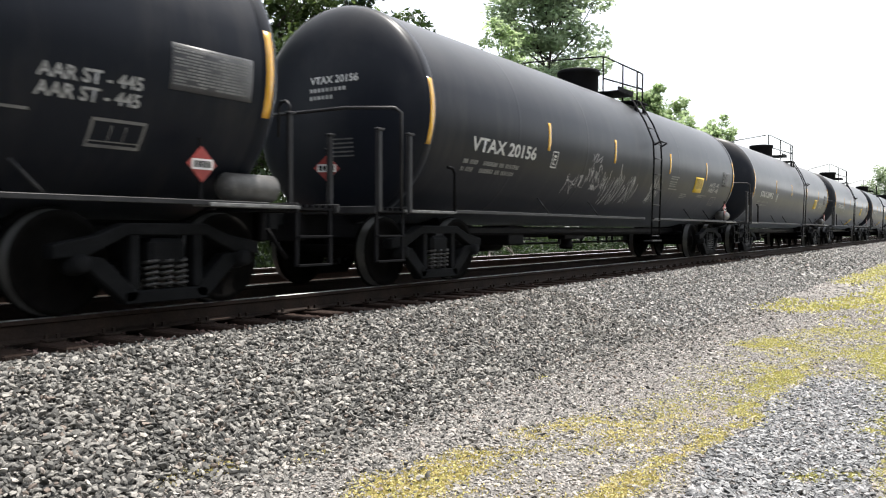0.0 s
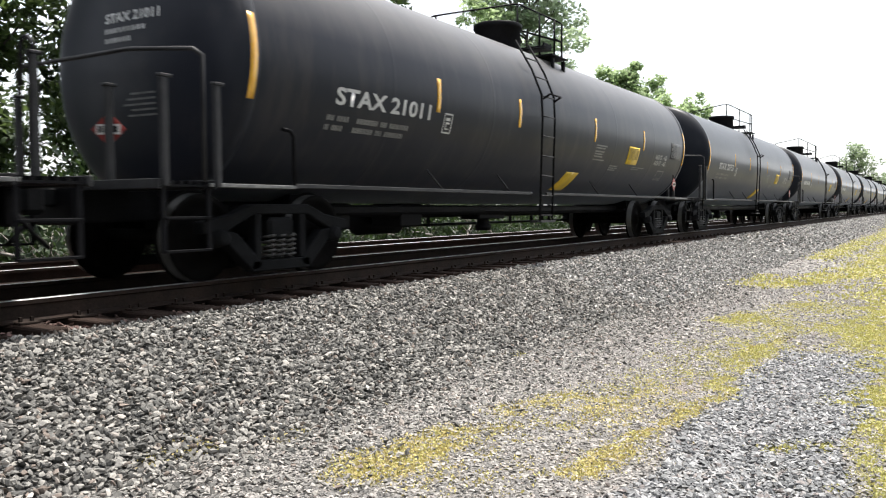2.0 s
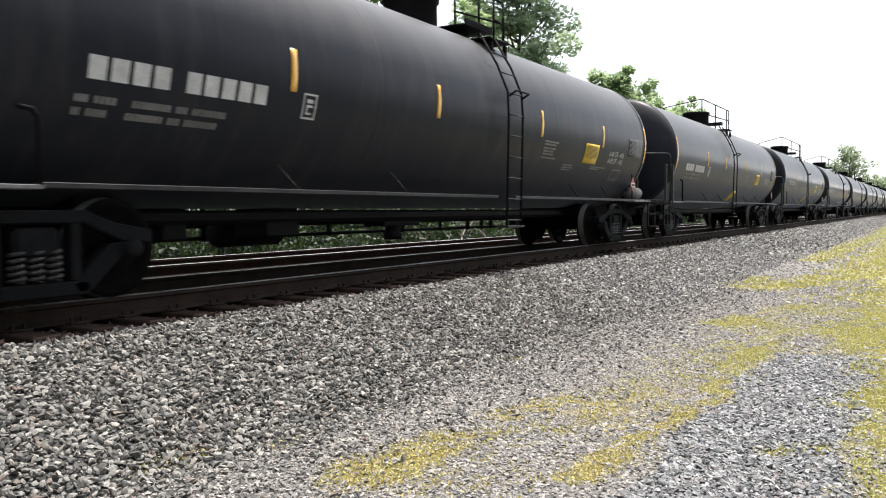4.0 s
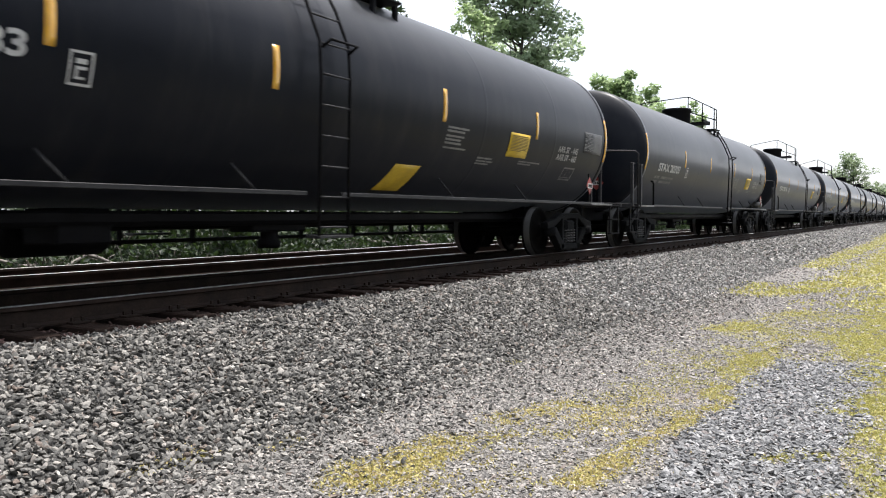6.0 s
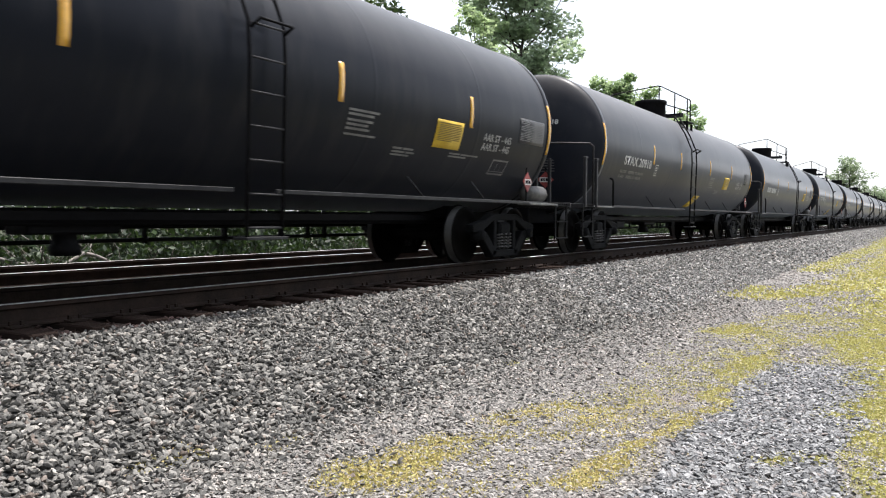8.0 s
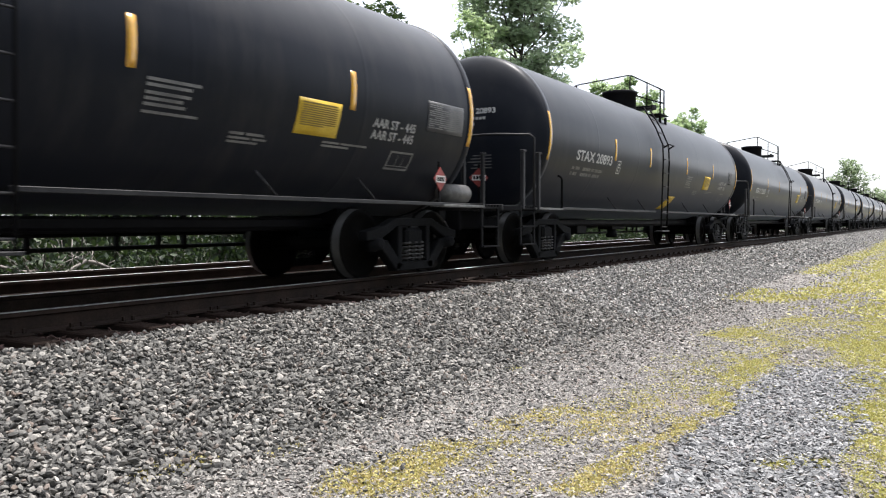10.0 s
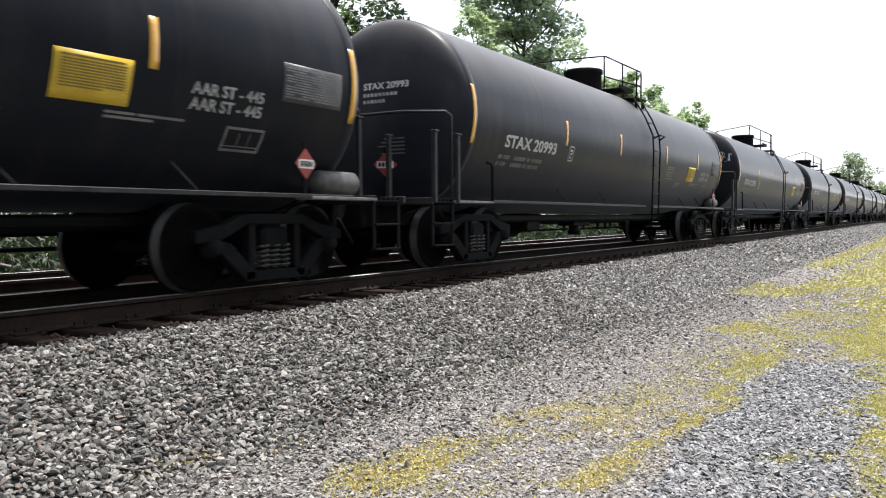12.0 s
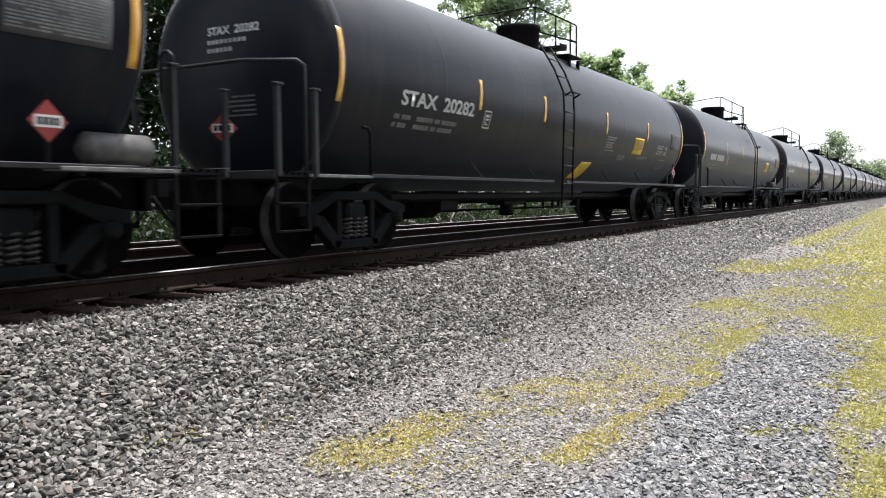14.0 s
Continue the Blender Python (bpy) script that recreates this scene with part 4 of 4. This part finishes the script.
def scatter(x0, x1, y0, y1, per_m2, seed, keep=None):
    rng = np.random.RandomState(seed)
    step = per_m2 ** -0.5
    gx, gy = np.meshgrid(np.arange(x0, x1, step), np.arange(y0, y1, step), indexing="ij")
    x = gx.ravel() + rng.uniform(-0.5, 0.5, gx.size) * step
    y = gy.ravel() + rng.uniform(-0.5, 0.5, gx.size) * step
    ok = (np.hypot(x, y) > 3.6) & (y > -0.02 * x - 0.4) & (y < 1.9 * x + 0.4)
    if keep is not None:
        ok &= rng.uniform(0, 1, x.size) < keep(x, y)
    return x[ok], y[ok]


def between(x, y):
    """Keeps stones off the ties."""
    k = np.abs((x + 2.0 + 0.265) % 0.53 - 0.265)
    return np.where((y < TRACK_Y + 1.3) & (k < 0.16), 0.0, 1.0)


def gravel():
    x, y = scatter(1.6, 12, 3.62, 5.93, 1150, 1)
    rng = np.random.RandomState(5)
    stones("ballast", "coarse crushed grey stone ballast on the shoulder", x, y, 0.030 + 0.036 * rng.uniform(0, 1, len(x)) ** 1.5, 11, 0.55, 0.6, heap=1.6)
    x, y = scatter(12, 26, 3.5, 5.95, 420, 2)
    stones("ballast", "coarse crushed grey stone ballast further along the track", x, y, rng.uniform(0.045, 0.080, len(x)), 12, 0.6, 0.55, heap=1.4, mat=M_STONE_PALE, coarse=True)
    x, y = scatter(26, 110, 3.4, 6.02, 60, 6)
    stones("ballast", "crushed grey stone ballast in the distance", x, y, rng.uniform(0.09, 0.15, len(x)), 17, 0.5, 0.4, mat=M_STONE_PALE, coarse=True)
    x, y = scatter(2, 34, 5.95, 12.9, 80, 9, between)
    stones("ballast", "dusty brown ballast between the rails and tracks", x, y, rng.uniform(0.05, 0.09, len(x)), 18, 0.5, 0.4, 0.5, M_RUSTY, True)

    x, y = scatter(2.2, 16, 2.3, 3.65, 620, 41, lambda x, y: np.clip((y - 2.3) / 1.3, 0, 1) ** 1.4)
    stones("ballast", "stray ballast stones at the foot of the shoulder", x, y, rng.uniform(0.026, 0.062, len(x)), 42, 0.55, 0.4, coarse=True)

    def bare(x, y):
        return np.clip(1.05 - np.where(y < 0.8, 0.75, 0.60) * spread(x, y, MOSS, 2) - 0.75 * spread(x, y, DIRT, 3), 0.14, 1)
    x, y = scatter(2.4, 9, -0.4, 3.75, 2300, 3, bare)
    slate = (np.abs(y - 0.9 + 0.07 * np.sin(x * 3.1)) < 0.5) & (rng.uniform(0, 1, len(x)) < 0.8)
    stones("gravel", "bluish flat slate gravel in a strip beside the moss", x[slate], y[slate], rng.uniform(0.026, 0.058, slate.sum()), 16, 0.52, 0.3, 0.2, M_SLATE, True)
    x, y = x[~slate], y[~slate]
    stones("gravel", "flat grey gravel strewn over the ground", x, y, rng.uniform(0.013, 0.044, len(x)), 13, 0.45, 0.28, 0.3, M_PEBBLE, True)
    x, y = scatter(2.6, 9, 0.5, 3.4, 3600, 44, lambda x, y: 0.35 * spread(x, y, DIRT, 3) + 0.12)
    stones("gravel", "fine grit on the worn dirt", x, y, rng.uniform(0.006, 0.020, len(x)), 45, 0.6, 0.3, 0.3, M_PEBBLE, True)
    x, y = scatter(9, 20, -0.6, 3.6, 540, 4, bare)
    stones("gravel", "flat grey gravel further off on the ground", x, y, rng.uniform(0.03, 0.06, len(x)), 14, 0.4, 0.25, 0.3, M_PEBBLE, True)
    x, y = scatter(20, 90, -0.8, 3.6, 55, 8, bare)
    stones("gravel", "scattered grey gravel in the distance", x, y, rng.uniform(0.06, 0.11, len(x)), 15, 0.35, 0.25, 0.3, M_PEBBLE, True)


# ---------------------------------------------------------------- plants
def leaf_mat(name, stops, through_light=0.35, light=(0.30, 0.36, 0.06)):
    m, n, l, b = material(name, 0.6)
    g = n.new("ShaderNodeNewGeometry")
    c = ramp(n, l, g.outputs["Random Per Island"], stops)
    l.new(c, b.inputs["Base Color"])
    tr = n.new("ShaderNodeBsdfTranslucent")
    l.new(mix(n, l, 0.6, c, light), tr.inputs["Color"])
    ms = n.new("ShaderNodeMixShader")
    ms.inputs[0].default_value = through_light
    l.new(b.outputs[0], ms.inputs[1])
    l.new(tr.outputs[0], ms.inputs[2])
    l.new(ms.outputs[0], n["Material Output"].inputs["Surface"])
    return m


M_MOSS = leaf_mat("yellow_moss", [(0.0, (0.34, 0.33, 0.11)), (0.4, (0.50, 0.45, 0.16)), (0.7, (0.42, 0.42, 0.14)), (0.9, (0.52, 0.42, 0.17)), (1.0, (0.26, 0.31, 0.10))], 0.3, (0.45, 0.44, 0.12))
M_MOSS_DRY = leaf_mat("orange_moss", [(0.0, (0.42, 0.36, 0.14)), (0.3, (0.58, 0.50, 0.19)), (0.6, (0.50, 0.39, 0.18)), (0.85, (0.47, 0.44, 0.16)), (1.0, (0.38, 0.28, 0.15))], 0.3, (0.5, 0.43, 0.13))
M_LEAF = leaf_mat("tree_leaves", [(0.0, (0.10, 0.16, 0.07)), (0.5, (0.16, 0.23, 0.11)), (1.0, (0.22, 0.30, 0.14))], 0.55, (0.66, 0.80, 0.44))
M_LEAF2 = leaf_mat("bluish_tree_leaves", [(0.0, (0.13, 0.19, 0.12)), (0.5, (0.20, 0.27, 0.17)), (1.0, (0.28, 0.35, 0.22))], 0.55, (0.70, 0.82, 0.54))
# leaf green paled, with the haze of distance put into the colour
M_PALE = leaf_mat("pale_tree_leaves", [(0.0, (0.09, 0.13, 0.07)), (1.0, (0.16, 0.21, 0.12))], 0.6, (0.5, 0.6, 0.36))
# two darker leaf greens, with the shade of the woods put into the colour
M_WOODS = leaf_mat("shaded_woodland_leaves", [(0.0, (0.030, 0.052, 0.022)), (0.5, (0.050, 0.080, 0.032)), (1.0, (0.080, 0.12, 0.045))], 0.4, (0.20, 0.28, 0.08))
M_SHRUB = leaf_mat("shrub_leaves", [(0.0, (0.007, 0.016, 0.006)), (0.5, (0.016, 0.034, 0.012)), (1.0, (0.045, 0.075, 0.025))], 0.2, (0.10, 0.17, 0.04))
M_BARK = two_tone("grey_bark", (0.05, 0.042, 0.035), (0.12, 0.10, 0.085), 4.0, 0.9, 0.0, 0.9, 0.02, stretch=(3, 3, 0.5))
M_DEAD = two_tone("dead_pale_wood", (0.16, 0.145, 0.13), (0.34, 0.31, 0.28), 5.0, 0.85, 0.0, 0.6, 0.01)


def leaf_cloud(name, centres, size, seed, mat, parent=None, upright=0.0, spread_flat=False):
    """Small folded leaves about the centres, in one mesh."""
    rng = np.random.RandomState(seed)
    n = len(centres)
    a = rng.normal(size=(n, 3))
    a[:, 2] = a[:, 2] * (1 - upright) + upright * 1.5
    r = rng.normal(size=(n, 3))
    if spread_flat:                                # blades turned up to the sky
        r = r * 0.55 + (0, 0, 1.0)
        r /= np.linalg.norm(r, axis=1)[:, None]
        a -= r * (a * r).sum(1)[:, None]
    a /= np.linalg.norm(a, axis=1)[:, None]
    b = np.cross(a, r)
    b /= np.linalg.norm(b, axis=1)[:, None]
    c = np.cross(a, b)
    s = (size * rng.uniform(0.6, 1.4, n))[:, None]
    V = np.stack([centres - a * s * 0.5, centres + b * s * 0.28 + c * s * 0.08, centres + a * s * 0.5, centres - b * s * 0.28 + c * s * 0.08], 1)
    F = (np.array([[0, 1, 2], [0, 2, 3]])[None] + (np.arange(n) * 4)[:, None, None]).reshape(-1, 3)
    me = bpy.data.meshes.new(name)
    me.vertices.add(n * 4)
    me.vertices.foreach_set("co", V.reshape(-1).astype(np.float32))
    me.loops.add(F.size)
    me.loops.foreach_set("vertex_index", F.reshape(-1).astype(np.int32))
    me.polygons.add(len(F))
    me.polygons.foreach_set("loop_start", np.arange(0, F.size, 3, dtype=np.int32))
    me.update(calc_edges=True)
    me.materials.append(mat)
    ob = new(name, me)
    ob.parent = parent
    return ob


def tree(x, y, h, width, seed, leaves=7000, leaf=0.30, mat=None, low=0.25, label="leafy green tree behind the tracks", gaps=0.0):
    rng = np.random.RandomState(seed)
    z0 = ground_z(y) - 0.05
    t = new("tree")
    t.location = (x, y, z0)
    tagged(t, label, "tree", "trees along the railway")
    bm = bmesh.new()
    pts = [Vector((0.2 * math.sin(k * 1.3 + seed), 0.2 * math.cos(k * 1.7 + seed), h * 0.82 * k / 6)) if k else Vector((0, 0, 0)) for k in range(7)]
    for k, (a, b) in enumerate(zip(pts, pts[1:])):
        rod(bm, a, b, 0.016 * h * (1 - k / 7.0), 9, 0.016 * h * (1 - (k + 1) / 7.0))
    clumps = []
    nl = 26
    for k in range(nl + 14):
        f = rng.uniform(low, 0.95)
        a = k * 2.4 + rng.uniform(-0.4, 0.4)
        reach = width / 2 * math.sqrt(max(0.06, 1 - ((f - 0.55) / 0.5) ** 2)) * rng.uniform(0.3, 0.92)
        base = Vector((0.2 * math.sin(f * 7.9 + seed), 0.2 * math.cos(f * 10 + seed), h * f * 0.82))
        tip = Vector((math.cos(a) * reach, math.sin(a) * reach, h * min(1.0, f + rng.uniform(0.02, 0.12))))
        mid = (base + tip) / 2 + Vector((0, 0, -0.03 * h))
        rod(bm, base, mid, 0.004 * h, 5, 0.0025 * h)
        rod(bm, mid, tip, 0.0025 * h, 5, 0.0008 * h)
        for q, rad in ((0.55, 0.10), (0.8, 0.11), (1.0, 0.10)):
            p = base.lerp(mid, q * 2) if q < 0.5 else mid.lerp(tip, q * 2 - 1)
            clumps.append((np.array(p) + rng.normal(0, 0.02 * h, 3), rad * width * rng.uniform(0.75, 1.35) * (1 - gaps * 0.5)))
    part("trunk", bm, M_BARK, t)
    which = rng.randint(0, len(clumps), leaves)
    C = np.array([c for c, r in clumps])[which]
    Rr = np.array([r for c, r in clumps])[which]
    d = rng.normal(size=(leaves, 3))
    d /= np.linalg.norm(d, axis=1)[:, None]
    d[:, 2] *= 0.7
    C = C + d * (Rr * rng.uniform(0.25, 1.0, leaves) ** 0.6)[:, None]
    leaf_cloud("crown", C, leaf, seed + 100, mat or M_LEAF, t, 0.0, True)
    return t


def shrub(x, y, h, w, seed, leaves=1500, leaf=0.11):
    rng = np.random.RandomState(seed)
    s = new("shrub")
    s.location = (x, y, ground_z(y) - 0.03)
    tagged(s, "dense green shrub at the edge of the woods", "shrub", "shrubs behind the tracks")
    bm = bmesh.new()
    cl = []
    for k in range(9):
        a, f = rng.uniform(0, 6.283), rng.uniform(0.3, 1.0)
        tip = (math.cos(a) * w / 2 * rng.uniform(0.2, 0.9), math.sin(a) * w / 2 * rng.uniform(0.2, 0.9), h * f)
        rod(bm, (0.06 * math.cos(a), 0.06 * math.sin(a), 0), tip, 0.02, 5, 0.006)
        cl.append((np.array(tip), rng.uniform(0.18, 0.34) * w))
        cl.append((np.array(tip) * (1, 1, 0.45), rng.uniform(0.18, 0.3) * w))
    part("stem", bm, M_BARK, s)
    which = rng.randint(0, len(cl), leaves)
    C = np.array([c for c, r in cl])[which]
    d = rng.normal(size=(leaves, 3))
    d /= np.linalg.norm(d, axis=1)[:, None]
    C = C + d * (np.array([r for c, r in cl])[which] * rng.uniform(0.2, 1, leaves) ** 0.6)[:, None]
    C[:, 2] = np.clip(C[:, 2], 0.02, None)
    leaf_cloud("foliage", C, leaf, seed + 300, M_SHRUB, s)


def dead_branch(x, y, length, turn, seed):
    rng = random.Random(seed)
    bm = bmesh.new()
    pts = [Vector((0, 0, 0.05))]
    for k in range(5):
        pts.append(pts[-1] + Vector((length / 5, rng.uniform(-0.12, 0.12), rng.uniform(-0.02, 0.17))))
    pipe(bm, pts, 0.035, 6)
    twigs = []
    for k in range(1, 5):
        for s in (-1, 1):
            e = pts[k] + Vector((rng.uniform(0.1, 0.5), s * rng.uniform(0.1, 0.4), rng.uniform(0.1, 0.5)))
            twigs.append([pts[k], e, e + Vector((rng.uniform(-0.1, 0.3), s * 0.1, rng.uniform(0.05, 0.3)))])
    ob = part("dead_branch", bm, M_DEAD, None)
    for t in twigs:
        bm = bmesh.new()
        pipe(bm, t, 0.009, 5)
        part("twig", bm, M_DEAD, ob)
    ob.matrix_basis = pose(x, y, ground_z(y), 0, 0, turn)
    tagged(ob, "pale dead branch lying beside the track", "branch", "dead branches beside the track")


def woods():
    tree(46.0, 22.3, 18.5, 8.6, 1, 27000, 0.34, M_LEAF2, gaps=-0.3)
    tree(41.5, 22.5, 12.8, 5.0, 21, 7500, 0.30, gaps=-0.2)
    tree(67.5, 22.9, 13.2, 6.8, 2, 15000, 0.42, M_LEAF, gaps=-0.3)
    tree(75, 23.0, 12.2, 6.2, 31, 12000, 0.42, M_LEAF, gaps=-0.3)
    tree(80, 22.2, 11.2, 5.7, 32, 9000, 0.42, M_LEAF, gaps=-0.3)
    tree(92, 23.8, 13.6, 4.6, 3, 6000, 0.44, M_LEAF, gaps=-0.3)
    tree(225, 17.5, 16.2, 13.0, 4, 4200, 0.62, M_PALE, gaps=0.5, label="airy green tree far along the track")
    tree(232, 25.0, 11.5, 11.0, 41, 2600, 0.62, M_PALE, gaps=0.5, label="airy green tree far along the track")
    tree(330, 14.0, 13.0, 16.0, 42, 2600, 0.9, M_PALE, label="airy green tree far along the track")
    tree(420, 12.0, 14.0, 30.0, 43, 3500, 1.2, M_PALE, label="airy green tree far along the track")
    rng = random.Random(8)
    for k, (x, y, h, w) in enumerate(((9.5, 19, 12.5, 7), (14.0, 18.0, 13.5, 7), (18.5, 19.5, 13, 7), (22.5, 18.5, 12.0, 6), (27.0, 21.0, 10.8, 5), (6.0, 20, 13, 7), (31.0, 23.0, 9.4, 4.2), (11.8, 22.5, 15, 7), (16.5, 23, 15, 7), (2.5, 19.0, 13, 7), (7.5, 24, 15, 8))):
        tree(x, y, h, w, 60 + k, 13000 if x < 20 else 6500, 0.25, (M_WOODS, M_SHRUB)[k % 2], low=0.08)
    # unseen trees behind the camera, added to darken what the tanks reflect
    first = None
    for k in range(10):
        x, y = -34 + k * 6.5 + rng.uniform(-1.5, 1.5), -17.5 + rng.uniform(-2, 2)
        if first is None:
            first = tree(x, y, 14.0, 9.0, 90, 6000, 0.40, M_SHRUB, low=0.08, label="unseen dense dark green tree, added to darken the tank reflections")
        else:
            copy_thing(first, pose(x, y, ground_z(y) - 0.05, 0, 0, rng.uniform(0, 360)))
    for k in range(46):
        x = 4.5 + k * 1.25 + rng.uniform(-0.5, 0.5)
        shrub(x, 14.4 + rng.uniform(0, 1.1), rng.uniform(1.1, 2.4), rng.uniform(1.8, 2.8), 400 + k, 800, 0.17)
    for k in range(34):
        x = 4.0 + k * 1.05 + rng.uniform(-0.4, 0.4)
        shrub(x, 13.55 + rng.uniform(0, 0.5), rng.uniform(0.35, 0.95), rng.uniform(0.9, 1.6), 700 + k, 340, 0.12)
    for k in range(22):
        x = 5 + k * 2.6 + rng.uniform(-0.8, 0.8)
        shrub(x, 16.6 + rng.uniform(0, 1.5), rng.uniform(2.2, 3.6), rng.uniform(2.5, 3.6), 500 + k, 1300, 0.15)
    for k in range(16):
        shrub(64 + k * 9 + rng.uniform(-3, 3), 15.5 + rng.uniform(0, 3), rng.uniform(1.6, 3.2), rng.uniform(3, 5.5), 600 + k, 900, 0.3)
    for k, (x, y, ln, turn) in enumerate(((9.2, 13.35, 1.6, 160), (8.2, 13.5, 1.2, 20), (10.6, 13.5, 1.3, 175), (21.0, 13.4, 2.2, 150), (22.2, 13.5, 1.8, 165), (23.4, 13.45, 1.5, 20), (26, 13.6, 1.6, 170))):
        dead_branch(x, y, ln, turn, 30 + k)


def moss():
    x, y = scatter(2.6, 14, -0.5, 4.0, 9500, 21, lambda x, y: 0.85 * spread(x, y, MOSS, 2) ** 1.3)
    rng = np.random.RandomState(31)
    z = surface(x, y)
    P = np.stack([x, y, z + rng.uniform(0.003, 0.020, len(x))], -1)
    dry = (y > 1.15) & (rng.uniform(0, 1, len(x)) < np.clip(1.15 - (x - 5.0) / 2.4, 0.12, 0.85))
    ob = leaf_cloud("moss", P[dry], 0.020, 53, M_MOSS_DRY, None, 0.45)
    tagged(ob, "dry orange-yellow moss on the worn gravel", "moss", kind="stuff")
    ob = leaf_cloud("moss", P[~dry], 0.020, 51, M_MOSS, None, 0.45)
    tagged(ob, "yellow-green moss and tiny weeds on the gravel", "moss", kind="stuff")
    x, y = scatter(14, 100, -1.5, 4.0, 260, 22, lambda x, y: spread(x, y, MOSS, 2) ** 1.3 * np.clip(26 / x, 0, 1) ** 0.8)
    z = surface(x, y)
    ob = leaf_cloud("moss", np.stack([x, y, z + rng.uniform(0.01, 0.05, len(x))], -1), 0.07, 52, M_MOSS, None, 0.4)
    tagged(ob, "yellow-green low weeds along the gravel road", "moss", kind="stuff")


# ---------------------------------------------------------------- tracks
def rail_profile():
    return [(-0.0375, 0.0), (-0.0375, -0.035), (-0.010, -0.050), (-0.010, -0.155), (-0.075, -0.172), (-0.075, -0.186),
            (0.075, -0.186), (0.075, -0.172), (0.010, -0.155), (0.010, -0.050), (0.0375, -0.035), (0.0375, 0.0), (0.030, 0.003), (-0.030, 0.003)]


def rail(name, y, z, x0, x1, parent=None, top=None):
    bm = bmesh.new()
    prof = rail_profile()
    a = [bm.verts.new((x0, y + p, z - 0.003 + q)) for p, q in prof]
    b = [bm.verts.new((x1, y + p, z - 0.003 + q)) for p, q in prof]
    for i in range(len(prof)):
        j = (i + 1) % len(prof)
        f = bm.faces.new((a[i], a[j], b[j], b[i]))
        if i in (11, 12, 13):
            f.material_index = 1
    bm.faces.new(a[::-1])
    bm.faces.new(b)
    bmesh.ops.recalc_face_normals(bm, faces=bm.faces)
    return part(name, bm, (M_RAIL, top), parent)


def track(y, z, label, top, x0=-60, x1=900):
    tr = new("track")
    tagged(tr, label, "railway track", kind="structure")
    for s in (-1, 1):
        rail("rail", y + s * GAUGE / 2, z, x0, x1, tr, top)
    return tr


ground()
t1 = track(TRACK_Y, RAIL_Z, "railway track with rusty rails on dark timber ties", M_TREAD)
t2 = track(TRACK2_Y, RAIL_Z - 0.03, "empty railway track behind the train", M_DULL)
cars = train()
woods()
moss()
gravel()


def ties(tr, y, z, x0, n):
    bm = bmesh.new()
    box(bm, -0.115, 0.115, -1.3, 1.3, -0.36, -0.193, 0.012)
    plate = bmesh.new()
    box(plate, -0.09, 0.09, -0.17, 0.17, -0.192, -0.172, 0.004)
    for k in (-0.05, 0.05):
        box(plate, k - 0.012, k + 0.012, -0.11, -0.085, -0.175, -0.135)
    first = pl = None
    rnd = random.Random(4)
    for i in range(n):
        x = x0 + i * 0.53
        m = pose(x + rnd.uniform(-0.03, 0.03), y + rnd.uniform(-0.06, 0.06), z + rnd.uniform(-0.004, 0.0), 0, 0, rnd.uniform(-1.2, 1.2))
        if first is None:
            first = part("tie", bm, M_TIE, tr)
            first.matrix_basis = m
        else:
            share(first, m)
        if i < 60 and y == TRACK_Y:
            pm = pose(x, y - GAUGE / 2, z)
            if pl is None:
                pl = part("tie_plate", plate, M_RAIL, tr)
                pl.matrix_basis = pm
            else:
                share(pl, pm)


ties(t1, TRACK_Y, RAIL_Z, -2.0, 150)
ties(t2, TRACK2_Y, RAIL_Z - 0.03, 2.0, 100)


# ---------------------------------------------------------------- what moves
LAG = ((0, -0.20), (1, -0.17), (2, -0.10), (3, -0.06), (5, -0.02), (7, 0.0), (12, 0.0), (14, 0.04))


def along(t):
    """How far the train has rolled, in metres."""
    return SPEED * t - float(np.interp(t, [a for a, b in LAG], [b for a, b in LAG]))


def motions():
    spin = [(k / 30, math.degrees(-along(k / 30) / 0.457)) for k in range(421)]
    for i, car in cars:
        x = FRONT + PITCH * i
        walk(car, [(float(t), pose(x - along(t), TRACK_Y, RAIL_Z)) for t in range(15)])
        for ws in car.children:
            if ws.name.startswith("wheel_set"):
                wx = ws.matrix_basis.translation.x
                walk(ws, [(t, pose(wx, 0, 0.457, 0, a, 0)) for t, a in spin])


motions()
